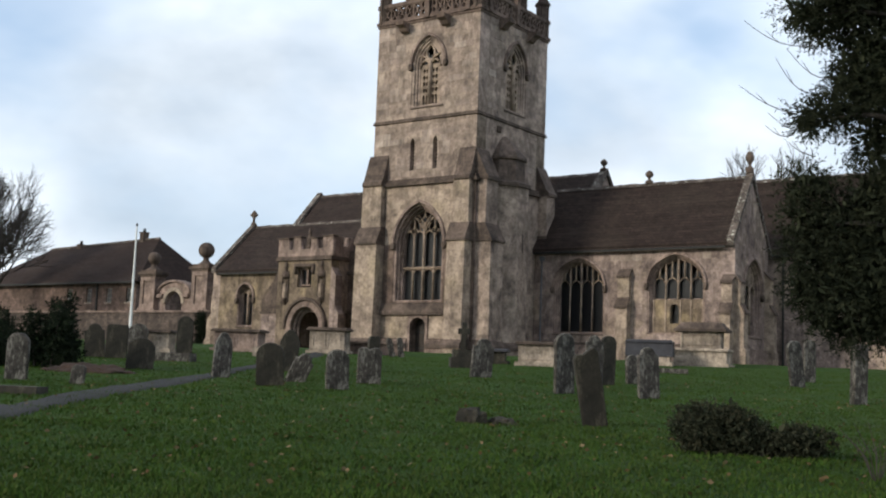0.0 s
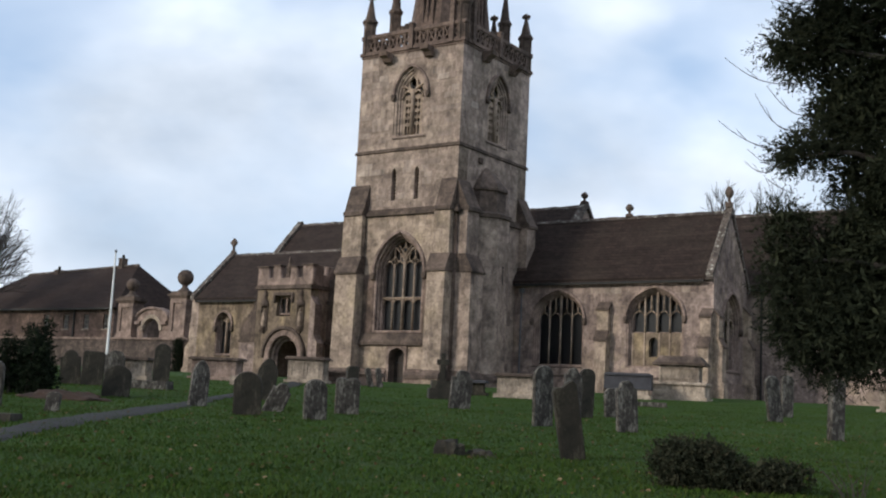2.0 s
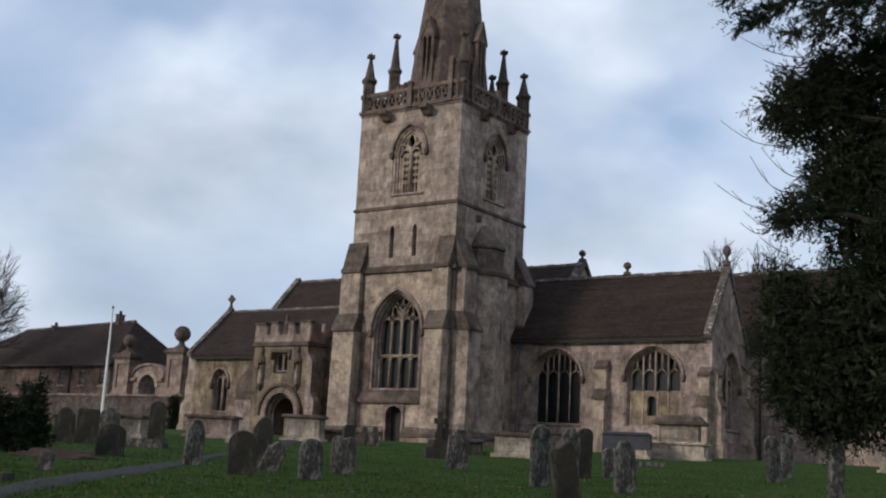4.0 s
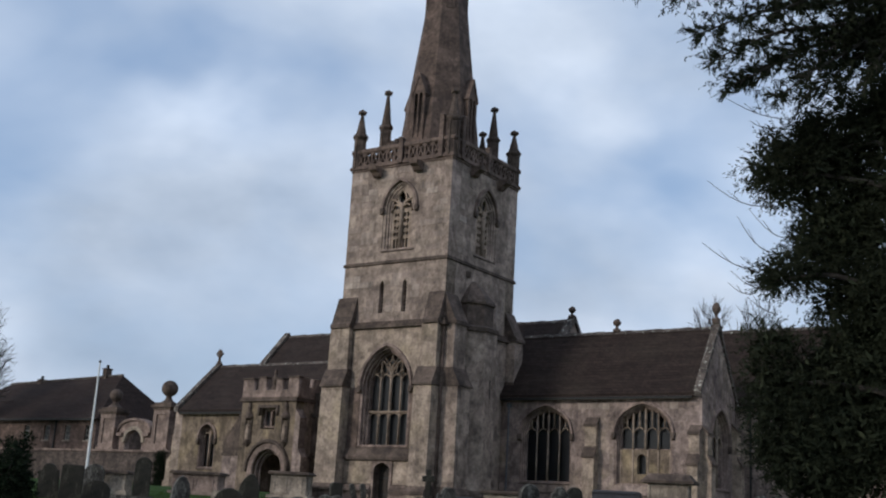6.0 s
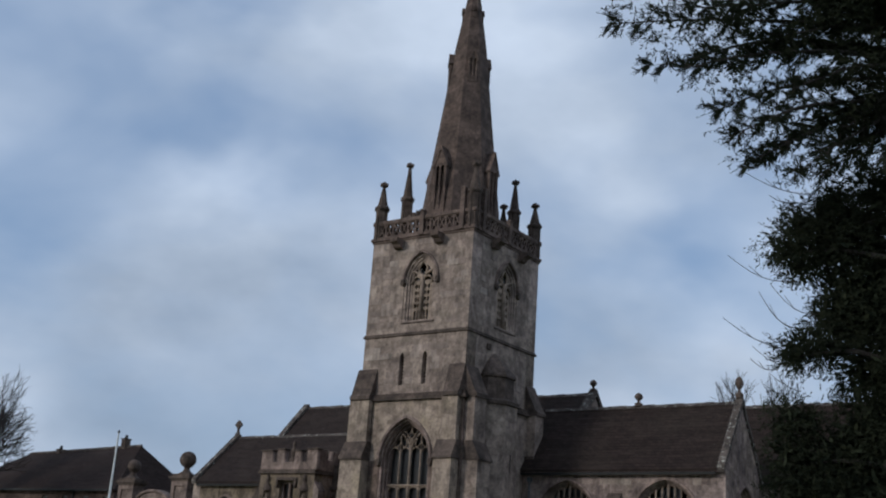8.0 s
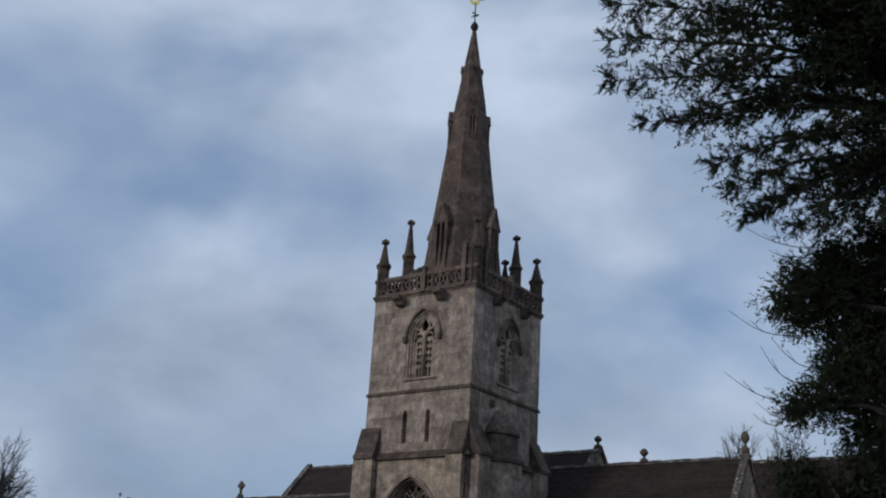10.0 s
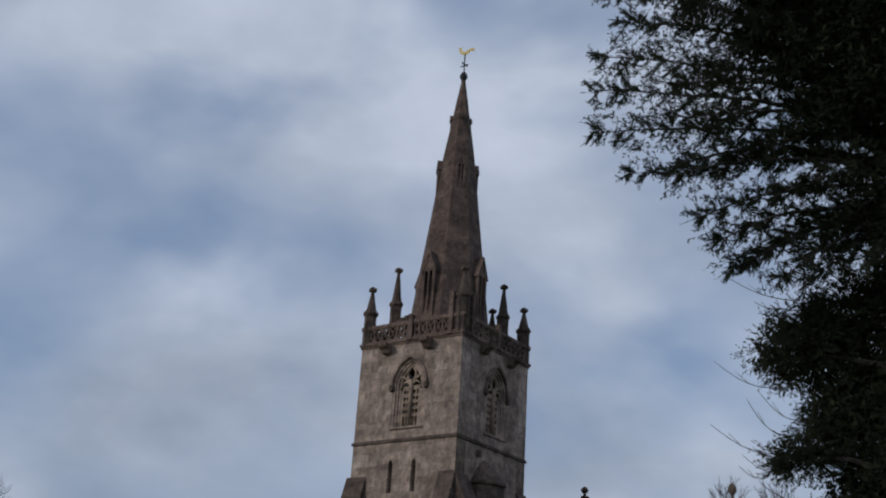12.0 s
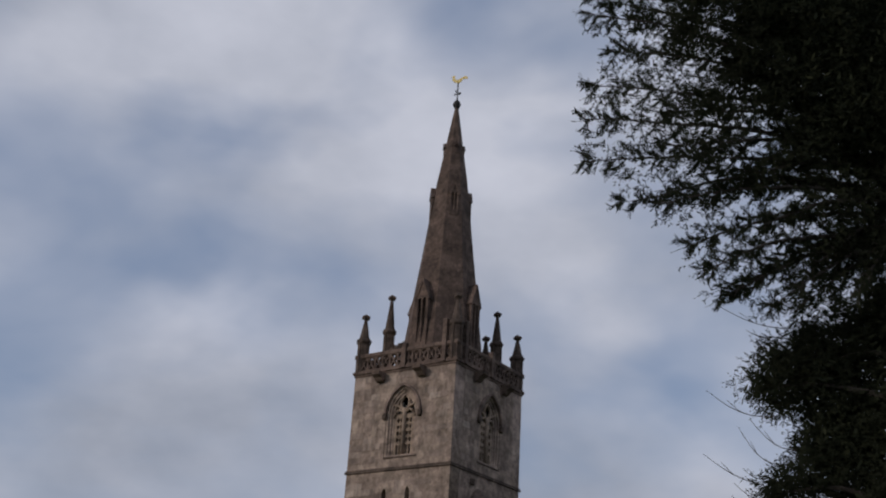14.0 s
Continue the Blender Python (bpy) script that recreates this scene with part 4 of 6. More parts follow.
def gable_coping(x0, x1, y0, ridge_y, y1, eave, ridge, lift=0.28):
    s = (ridge - eave) / (ridge_y - y0)
    whole = new("gable_coping")
    whole.parent = church
    for side in (0, 1):
        n = 9
        e = y0 - 0.35 if side == 0 else y1 + 0.35
        for k in range(n):
            ya, yb = e + (ridge_y - e) * k / n, e + (ridge_y - e) * (k + 1) / n
            za, zb = ridge - abs(ridge_y - ya) * s, ridge - abs(ridge_y - yb) * s
            g = 0.012 * (ridge_y - e)
            m = bmesh.new()
            prism(m, [(ya + g * 0.2, za - 0.1), (yb - g * 0.2, zb - 0.1), (yb - g * 0.2, zb + lift), (ya + g * 0.2, za + lift - 0.02)], "x", x0 - 0.01 * (k % 2), x1 + 0.01 * (k % 3))
            part("coping_stone", m, LICHENED, whole)
    return whole


def stone_cross(x, y, z, h):
    m = bmesh.new()
    lathe(m, x, y, [(0.24, z - 0.15), (0.2, z + 0.1 * h), (0.10, z + 0.22 * h), (0.09, z + 0.5 * h)], 8)
    for k in range(10):                   # wheel of the cross
        a0, a1 = 2 * math.pi * k / 10, 2 * math.pi * (k + 1) / 10
        R, r, c = 0.24 * h, 0.16 * h, z + 0.72 * h
        prism(m, [(x + R * math.cos(a0), c + R * math.sin(a0)), (x + R * math.cos(a1), c + R * math.sin(a1)), (x + r * math.cos(a1), c + r * math.sin(a1)), (x + r * math.cos(a0), c + r * math.sin(a0))], "y", y - 0.07, y + 0.07)
    c = z + 0.72 * h
    box(m, x - 0.3 * h, x + 0.3 * h, y - 0.08, y + 0.08, c - 0.06 * h, c + 0.06 * h), box(m, x - 0.06 * h, x + 0.06 * h, y - 0.081, y + 0.081, c - 0.28 * h, c + 0.3 * h)
    return part("gable_cross", m, WEATHERED, church, "carved stone gable cross")


def urn_finial(x, y, z, h):
    m = bmesh.new()
    lathe(m, x, y, [(0.22, z), (0.22, z + 0.2 * h), (0.09, z + 0.28 * h), (0.08, z + 0.42 * h), (0.2, z + 0.55 * h), (0.24, z + 0.72 * h), (0.16, z + 0.9 * h), (0.03, z + h)], 10)
    return part("gable_finial", m, WEATHERED, church)


# right-hand chapel
W1, W2 = (1.62, 4.42, 1.48, 4.2, 5.38), (7.36, 10.18, 3.30, 4.3, 5.44)
SLIT2 = opening(8.32, 8.82, 2.06, 2.85, 3.08, 4)
GX, RY, BY = 11.95, 8.28, 10.70        # plane of the gable, ridge line, back wall
plate("chapel_wall", rect(0.2, GX - 0.7, -0.6, 6.25), [splayed(*W1, 0.2), splayed(7.36, 10.18, 1.5, 4.3, 5.44, 0.2)], 0.8, LOWER, church, FRONT, -6.0)
panel = plate("render_panel", rect(7.14, 10.40, 1.4, 3.30), [SLIT2], 0.3, RENDERED, church, FRONT, -6.30, "patched yellow lime render below the window")
plate("pane", opening(8.30, 8.84, 2.04, 2.85, 3.1, 4), [], 0.02, GLASS, panel, FRONT, -6.6)
for x in (7.40, 8.08, 8.92, 9.50, 10.14):
    plate("panel_rib", rect(x - 0.045, x + 0.045, 1.5, 3.3), [], 0.16, TRACERY, panel, FRONT, -6.26)
G1 = (7.34, 9.56, 1.5, 3.9, 5.30)
plate("chapel_wall", [(6.0, -0.6), (6.0, 6.25), (RY, 9.72), (BY, 6.25), (BY, -0.6)], [splayed(*G1, 0.2)], 0.7, LOWER, church, SIDE, GX)
plate("chapel_wall", rect(0.2, GX - 0.7, -0.6, 6.0), [], 0.7, ASHLAR, church, FRONT, -BY + 0.7)
pitched_roof(0.16, GX - 0.3, 6.0, RY, BY, 6.58, 9.90)
gable_coping(GX - 0.3, GX + 0.08, 6.0, RY, BY, 6.58, 9.90)
urn_finial(GX - 0.12, RY, 10.12, 1.15)
urn_finial(6.06, RY, 9.92, 0.75)
gothic_window(FRONT, -6.0, *W1, 4, (), 0.085, 0.36, 0.2, 0.11, "four-light window with a four-centred head", head=4.18)
gothic_window(FRONT, -6.0, *W2, 4, (), 0.085, 0.36, 0.2, 0.11, "four-light window above patched render", head=4.24, ledge=-0.34, jamb=1.5)
gothic_window(SIDE, GX, *G1, 3, (), 0.12, 0.36, 0.2, 0.11, "three-light gable window", head=4.0)


def small_buttress(along, a, b, wall, reach, z1, z2, sign):
    """Two set-offs and a gableted head; a lit tone painted into the stone, dark caps."""
    w = lambda d: wall + sign * d
    buttress(along, a, b, [(w(0), -0.6), (w(reach * 1.2), -0.6), (w(reach * 1.2), 0.7), (w(reach), 0.85), (w(reach), z1), (w(reach * 0.6), z1 + 0.45), (w(reach * 0.6), z2 - 0.35), (w(0), z2)], LIT_CREAM)
    for z, r0, r1 in ((z1, 1.0, 0.6), (z2 - 0.35, 0.6, 0.0)):
        m = bmesh.new()
        rise = 0.45 if r1 else 0.35
        prism(m, [(w(reach * r0 + 0.08), z - 0.10), (w(reach * r0 + 0.08), z + 0.02), (w(reach * r1), z + rise + 0.05), (w(reach * r1), z + rise - 0.06)], along, a - 0.06, b + 0.06)
        part("weathering", m, WEATHERED, church, "dark sloping set-off of a small buttress")


small_buttress("x", 5.56, 6.22, 6.0, 0.5, 2.9, 4.9, -1)
small_buttress("x", 11.4, 11.95, 6.0, 0.6, 2.6, 4.5, -1)
small_buttress("y", 6.0, 6.55, GX, 0.5, 2.6, 4.5, 1)
small_buttress("y", BY - 0.5, BY, GX, 0.5, 2.8, 5.0, 1)
solid("plinth", DRESSED, (1.2, 5.56, 5.86, 6.0, -0.6, 0.85), (6.22, 11.4, 5.86, 6.0, -0.6, 0.85), (GX, GX + 0.14, 6.55, BY - 0.5, -0.6, 0.85))
solid("string_course", WEATHERED, (1.2, 5.56, 5.84, 6.0, 0.85, 0.98), (6.22, 11.4, 5.84, 6.0, 0.85, 0.98))
m = bmesh.new()
lathe(m, 0.72, 5.86, [(0.05, 0.0), (0.05, 5.7)], 8), box(m, 0.62, 0.84, 5.76, 5.98, 5.5, 5.75)
part("downpipe", m, LEADEN, church)

# left-hand aisle
LW = (-23.45, -22.25, 1.7, 3.75, 4.4)
plate("aisle_wall", rect(-25.4, -7.15, -0.6, 5.7), [splayed(*LW, 0.16)], 0.8, RENDERED, church, FRONT, -6.0)
plate("aisle_wall", [(6.0, -0.6), (6.0, 5.7), (9.3, 8.9), (12.6, 5.7), (12.6, -0.6)], [], 0.7, ASHLAR, church, SIDE, -25.4)
plate("aisle_wall", rect(-25.4, -7.15, -0.6, 5.4), [], 0.7, ASHLAR, church, FRONT, -11.9)
pitched_roof(-25.6, -7.1, 6.0, 9.3, 12.6, 5.82, 9.05)
gable_coping(-26.0, -25.6, 6.0, 9.3, 12.6, 5.82, 9.05)
stone_cross(-25.82, 9.3, 9.2, 1.05)
gothic_window(FRONT, -6.0, *LW, 2, (), 0.10, 0.35, 0.16, 0.14, "two-light lancet window with a hood mould", "cells", 3.85)
small_buttress("y", 6.4, 7.3, -26.1, 0.9, 2.2, 4.3, -1)
# nave behind, with its own gables
plate("nave_wall", [(11.2, -0.6), (11.2, 8.6), (14.0, 11.75), (16.8, 8.6), (16.8, -0.6)], [], 0.7, ASHLAR, church, SIDE, 0.3)
plate("nave_wall", [(11.2, -0.6), (11.2, 8.6), (14.0, 11.75), (16.8, 8.6), (16.8, -0.6)], [], 0.7, ASHLAR, church, SIDE, -23.6)
plate("nave_wall", rect(-23.6, -0.4, 4.5, 8.6), [], 0.7, ASHLAR, church, FRONT, -11.2)
plate("nave_wall", rect(-23.6, -0.4, -0.6, 8.6), [], 0.7, ASHLAR, church, FRONT, -16.1)
pitched_roof(-23.6, -0.1, 11.2, 14.0, 16.8, 8.85, 11.9)
gable_coping(-24.05, -23.6, 11.2, 14.0, 16.8, 8.85, 11.9)
gable_coping(-0.1, 0.42, 11.2, 14.0, 16.8, 8.85, 11.9)
urn_finial(0.16, 14.0, 12.05, 0.75)
# chancel
plate("chancel_wall", rect(0.5, 27.0, -0.6, 6.8), [splayed(15.2, 17.6, 1.7, 4.2, 5.4, 0.2)], 0.8, LOWER, church, FRONT, -12.9)
plate("chancel_wall", [(12.9, -0.6), (12.9, 6.8), (15.6, 10.9), (18.3, 6.8), (18.3, -0.6)], [], 0.7, ASHLAR, church, SIDE, 27.7)
plate("chancel_wall", rect(0.3, 27.0, -0.6, 6.8), [], 0.7, ASHLAR, church, FRONT, -17.6)
pitched_roof(0.42, 27.5, 12.9, 15.6, 18.3, 6.85, 11.0)
gothic_window(FRONT, -12.9, 15.2, 17.6, 1.7, 4.2, 5.4, 3, (), 0.12, 0.42, 0.2, 0.15, "three-light chancel window")
m = bmesh.new()
lathe(m, 12.05, 12.8, [(0.06, 0.0), (0.06, 6.4)], 8), box(m, 11.9, 12.2, 12.65, 12.9, 6.3, 6.6)
part("downpipe", m, IRON, church)

# -- porch
PD, PW = (-14.6, -12.3, -0.25, 1.5, 2.70), rect(-14.3, -13.15, 3.9, 5.1)
plate("porch_wall", rect(-15.95, -11.6, -0.6, 5.65), [opening(*PD), PW], 0.7, RENDERED, church, FRONT, -2.0)
plate("porch_wall", rect(2.7, 6.0, -0.6, 5.65), [], 0.7, ASHLAR, church, SIDE, -11.6)
plate("porch_wall", rect(2.7, 6.0, -0.6, 5.65), [], 0.7, ASHLAR, church, SIDE, -15.25)
solid("cornice", WEATHERED, (-16.08, -11.47, 1.86, 6.0, 5.55, 5.68), (-16.02, -11.53, 1.9, 6.0, 5.68, 5.8))
MERLONS = ((-15.98, -15.12, 6.90), (-14.72, -14.12, 6.96), (-13.30, -12.74, 6.86), (-12.30, -11.50, 6.95))
merlons = [(-15.98, 5.8)]
for k, (a, b, h) in enumerate(MERLONS):
    merlons += [(a, 6.22 if k else 5.9), (a + 0.02, h - 0.04), (a + 0.1, h), (b - 0.12, h + 0.02), (b - 0.02, h - 0.06), (b, 6.2 if k < 3 else 5.9)]
merlons += [(-11.5, 5.8)]
plate("battlement", merlons, [], 0.35, DRESSED, church, FRONT, -1.95, "worn battlemented porch parapet", bevel=0.03)
plate("battlement", [(2.3, 5.8), (2.3, 7.0), (3.0, 7.0), (3.0, 6.45), (3.5, 6.45), (3.5, 7.0), (4.4, 7.0), (4.4, 6.45), (4.9, 6.45), (4.9, 7.0), (6.0, 7.0), (6.0, 5.8)], [], 0.35, DRESSED, church, SIDE, -11.6, bevel=0.03)
for a, b, h in MERLONS:
    solid("merlon_coping", WEATHERED, (a - 0.05, b + 0.05, 1.88, 2.38, h, h + 0.09))
for x, z in ((-13.7, 6.1), (-11.0, 6.0), (-9.2, 6.1)):      # worn carved stumps on the parapet
    m = bmesh.new()
    lathe(m, x, 2.3 if x < -11.5 else 3.8, [(0.2, z), (0.24, z + 0.3), (0.15, z + 0.45), (0.19, z + 0.8), (0.1, z + 1.1), (0.12, z + 1.25), (0.03, z + 1.5)], 7)
    part("parapet_stump", m, WEATHERED, church, "worn carved stump on the porch parapet")
surround = plate("door_surround", opening(-14.6, -12.3, -0.5, 1.5, 2.70, 9, 0.42), [opening(-14.6, -12.3, -0.4, 1.5, 2.70, 9, 0.03)], 0.2, DRESSED, church, FRONT, -1.88, "moulded arch of the porch doorway", bevel=0.05)
plate("hood_mould", band_over(-14.6 - 0.42, -12.3 + 0.42, 1.5, 2.70 + 0.42, 0.12, 0.1), [], 0.3, WEATHERED, surround, FRONT, -1.76, bevel=0.04)
for k, g in enumerate((0.12, 0.24)):      # receding orders of the arch
    plate("arch_order", opening(-14.6, -12.3, -0.5, 1.5, 2.70, 9, 0.06), [opening(-14.6 + g, -12.3 - g, -0.4, 1.5, 2.70 - g)], 0.16, DRESSED, surround, FRONT, -2.16 - 0.2 * k, bevel=0.03)
w = plate("window", rect(-14.3, -13.15, 4.0, 5.1), [rect(-14.18, -13.79, 4.1, 4.98), rect(-13.66, -13.27, 4.1, 4.98)], 0.16, DRESSED, church, FRONT, -2.25, "square-headed two-light porch window")
for a in (-14.2, -13.68):
    plate("pane", rect(a, a + 0.43, 4.08, 5.0), [], 0.02, GLASS, w, FRONT, -2.42)
plate("hood_mould", [(-14.5, 4.75), (-14.5, 5.3), (-12.95, 5.3), (-12.95, 4.75), (-13.07, 4.75), (-13.07, 5.17), (-14.38, 5.17), (-14.38, 4.75)], [], 0.26, WEATHERED, w, FRONT, -1.85, bevel=0.03)
for x in (-15.25, -12.3):                 # canopied niches beside the window
    m = bmesh.new()
    lathe(m, x, 1.96, [(0.08, 2.85), (0.2, 3.1), (0.24, 3.16), (0.24, 3.26)], 8, math.pi / 8)
    lathe(m, x, 1.96, [(0.25, 4.5), (0.28, 4.6), (0.25, 4.72), (0.13, 4.9), (0.12, 5.1), (0.16, 5.14), (0.03, 5.6)], 8, math.pi / 8)
    for g in (-0.24, 0.24):
        lathe(m, x + g, 1.95, [(0.05, 3.0), (0.045, 4.55), (0.07, 4.6), (0.01, 4.95)], 6)
    niche = part("niche", m, WEATHERED, church, "weathered canopied niche")
    m = bmesh.new()                       # worn plain figure
    lathe(m, x, 1.96, [(0.15, 3.26), (0.18, 3.5), (0.15, 3.85), (0.17, 4.08), (0.07, 4.17), (0.09, 4.28), (0.04, 4.4)], 8)
    part("niche_figure", m, TRACERY, niche, "worn plain stone figure")
inner_door = plate("door", opening(-14.4, -12.5, -0.3, 1.6, 2.6), [], 0.08, OAK, church, FRONT, -5.85, "dark inner church door")
buttress("y", 2.3, 3.3, [(-15.95, -0.6), (-17.55, -0.6), (-17.55, 2.3), (-15.95, 2.3)])
offset_cap("y", 2.25, 3.35, [(-15.95, 2.3), (-17.62, 2.3), (-17.62, 2.42), (-17.5, 2.5), (-17.5, 3.2), (-17.3, 3.5), (-16.95, 3.62), (-16.9, 4.0), (-16.6, 4.3), (-16.3, 4.9), (-15.95, 5.3)])
solid("string_course", WEATHERED, (-17.0, -15.95, 3.3, 6.0, 2.3, 2.45), (-11.6, -7.4, 3.45, 3.6, 2.3, 2.45), (-11.6, -7.4, 3.42, 3.6, 4.75, 4.95))
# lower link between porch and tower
plate("porch_wall", rect(-11.6, -7.3, -0.6, 5.0), [], 0.6, SOOT_SHADE, church, FRONT, -3.6)
plate("battlement", [(-11.6, 4.95), (-11.6, 6.2), (-10.9, 6.2), (-10.9, 5.6), (-10.3, 5.6), (-10.3, 6.3), (-9.5, 6.3), (-9.5, 5.6), (-8.9, 5.6), (-8.9, 6.3), (-7.4, 6.3), (-7.4, 4.95)], [], 0.3, WEATHERED, church, FRONT, -3.62, bevel=0.03)
solid("porch_roof", LEADEN, (-15.2, -11.9, 2.7, 6.0, 5.75, 5.85), (-11.6, -7.3, 3.9, 6.0, 4.9, 5.0))
buttress("y", 2.0, 2.6, [(-11.6, -0.6), (-10.9, -0.6), (-10.9, 2.3), (-11.2, 2.8), (-11.2, 4.6), (-11.6, 5.1)])

# ---------------------------------------------------------------- house, garden wall and gate
house = thing("house", "long two-storey stone house with a hipped brown-tiled roof", "house")


def piece(name, mat, parent, *boxes, label=""):
    m = bmesh.new()
    for q in boxes:
        box(m, *q)
    return part(name, m, mat, parent, label)


HX0, HX1, HY0, HY1, HE, HR = -63.0, -40.6, 11.0, 20.0, 5.6, 9.65
wins = [-41.5, -44.05, -46.7, -49.35]
plate("wall", rect(HX0, HX1, -0.6, HE), [rect(x - 0.36, x + 0.36, 3.82, 5.0) for x in wins], 0.5, HOUSE_STONE, house, FRONT, -HY0)
plate("wall", rect(HY0 + 0.5, HY1, -0.6, HE), [], 0.5, HOUSE_STONE, house, SIDE, HX1)
plate("wall", rect(HX0, HX1, -0.6, HE), [], 0.5, HOUSE_STONE, house, FRONT, -HY1)
plate("wall", rect(HY0 + 0.5, HY1, -0.6, HE), [], 0.5, HOUSE_STONE, house, SIDE, HX0 + 0.5)
for x in wins:
    w = plate("window", rect(x - 0.36, x + 0.36, 3.82, 5.0), [rect(x - 0.30 + i * 0.32, x - 0.02 + i * 0.32, 3.88 + j * 0.37, 4.18 + j * 0.37) for i in (0, 1) for j in (0, 1, 2)], 0.08, SASH_PAINT, house, FRONT, -HY0 - 0.12, "white-painted sash window")
    plate("pane", rect(x - 0.34, x + 0.34, 3.84, 4.98), [], 0.02, GLASS, w, FRONT, -HY0 - 0.19)
    piece("sill", PALE_STONE, w, (x - 0.45, x + 0.45, HY0 - 0.08, HY0 + 0.12, 3.70, 3.82))
bm = bmesh.new()
o, mid_y = 0.4, 15.5
c = [bm.verts.new(q) for q in ((HX0 - o, HY0 - o, HE - 0.1), (HX1 + o, HY0 - o, HE - 0.1), (HX1 + o, HY1 + o, HE - 0.1), (HX0 - o, HY1 + o, HE - 0.1), (HX0 + 4.2, mid_y, HR - 0.45), (HX1 - 2.9, mid_y, HR))]
for q in ((0, 1, 5, 4), (1, 2, 5), (2, 3, 4, 5), (3, 0, 4), (3, 2, 1, 0)):
    bm.faces.new([c[i] for i in q])
house_roof = part("roof", bm, HOUSE_TILES, house)
bm = bmesh.new()
tube(bm, [(HX0 + 4.2, mid_y, HR - 0.44), (HX1 - 2.9, mid_y, HR + 0.01)], 0.12, 0.12, 6)
part("ridge_tiles", bm, LICHENED, house_roof)
for x, h in ((-45.6, 0.62), (-54.4, 0.12)):
    z = HR - 0.45 * (HX1 - 2.9 - x) / (HX1 - HX0 - 7.1)
    ch = piece("chimney", WEATHERED, house, (x - 0.24, x + 0.24, mid_y - 0.3, mid_y + 0.3, z - 0.7, z + h), (x - 0.3, x + 0.3, mid_y - 0.34, mid_y + 0.34, z + h, z + h + 0.1))
    m = bmesh.new()
    lathe(m, x, mid_y, [(0.14, z + h + 0.1), (0.12, z + h + 0.36), (0.14, z + h + 0.4)], 8)
    part("chimney_pot", m, DARK_HEADSTONE, ch)
piece("gutter", IRON, house, (HX0, HX1, HY0 - 0.55, HY0 - 0.42, HE - 0.24, HE - 0.1))
piece("downpipe", IRON, house, (-45.6, -45.48, HY0 - 0.14, HY0 - 0.02, 0.0, HE - 0.1))

garden_wall = thing("garden_wall", "grey rubble garden wall with a flat stone coping", "wall")
piece("wall", RUBBLE, garden_wall, (-70.0, -29.45, 9.0, 9.5, -0.5, 2.85))
k = 0
x = -70.0
while x < -29.6:
    w = 1.1 + 0.25 * ((k * 7) % 3)
    piece("coping_stone", DRESSED, garden_wall, (x + 0.01, min(x + w, -29.4) - 0.01, 8.9, 9.6, 2.85, 2.99 + 0.01 * (k % 2)))
    x += w
    k += 1


def gate_pier(x, ball_r, top):
    g = thing("gate_pier", "panelled stone gate pier with a moulded cap and ball", "gate pier", (x, 9.9, 0), "gate piers")
    piece("pier_base", DRESSED, g, (-0.98, 0.98, -0.6, 0.6, 0.0, 3.2))
    s = plate("pier_shaft", rect(-0.85, 0.85, 3.2, top - 0.45), [rect(-0.5, 0.5, 3.5, top - 0.8)], 0.10, DRESSED, g, FRONT, 0.55)
    piece("pier_core", DRESSED, g, (-0.85, 0.85, -0.45, 0.5, 3.2, top - 0.45))
    cap = piece("pier_cap", WEATHERED, g, (-0.95, 0.95, -0.6, 0.6, top - 0.45, top - 0.28), (-1.1, 1.1, -0.7, 0.7, top - 0.28, top - 0.1), (-0.9, 0.9, -0.55, 0.55, top - 0.1, top + 0.08))
    m = bmesh.new()
    lathe(m, 0, 0, [(0.62, top + 0.08), (0.3, top + 0.3), (0.2, top + 0.5), (0.24, top + 0.6)], 16)
    part("ball_neck", m, WEATHERED, g)
    m = bmesh.new()
    bmesh.ops.create_uvsphere(m, u_segments=24, v_segments=14, radius=ball_r, matrix=Matrix.Translation((0, 0, top + 0.55 + ball_r)))
    part("ball", m, WEATHERED, g, smooth=True)


gate_pier(-37.25, 0.50, 6.15)
gate_pier(-31.32, 0.61, 6.45)
gateway = thing("gateway", "pale stone garden gateway with a round arch and curved pediment", "gateway")
AX = -34.62
ped = [(AX - 1.72, 2.9), (AX - 1.72, 4.35)] + [(AX - 1.75 * math.cos(math.pi * k / 12), 4.40 + 0.85 * math.sin(math.pi * k / 12)) for k in range(13)] + [(-32.35, 4.35), (-32.35, 2.9)]
arch_hole = [(AX - 0.98, 2.95)] + [(AX - 0.98 * math.cos(math.pi * k / 12), 3.62 + 0.95 * math.sin(math.pi * k / 12)) for k in range(13)] + [(AX + 0.98, 2.95)]
plate("arch_wall", ped, [arch_hole], 0.5, DRESSED, gateway, FRONT, -9.8, bevel=0.03)
voussoir = [(AX - 1.25 * math.cos(math.pi * k / 12), 3.62 + 1.2 * math.sin(math.pi * k / 12)) for k in range(13)] + [(AX + 0.96 * math.cos(math.pi * k / 12), 3.62 + 0.93 * math.sin(math.pi * k / 12)) for k in range(13)]
plate("archivolt", voussoir, [], 0.2, PALE_STONE, gateway, FRONT, -9.72, bevel=0.02)
rim = [(AX - 1.9 * math.cos(math.pi * k / 12), 4.40 + 1.0 * math.sin(math.pi * k / 12)) for k in range(13)] + [(AX + 1.75 * math.cos(math.pi * k / 12), 4.40 + 0.86 * math.sin(math.pi * k / 12)) for k in range(13)]
plate("pediment", rim, [], 0.8, DRESSED, gateway, FRONT, -9.65, bevel=0.03)
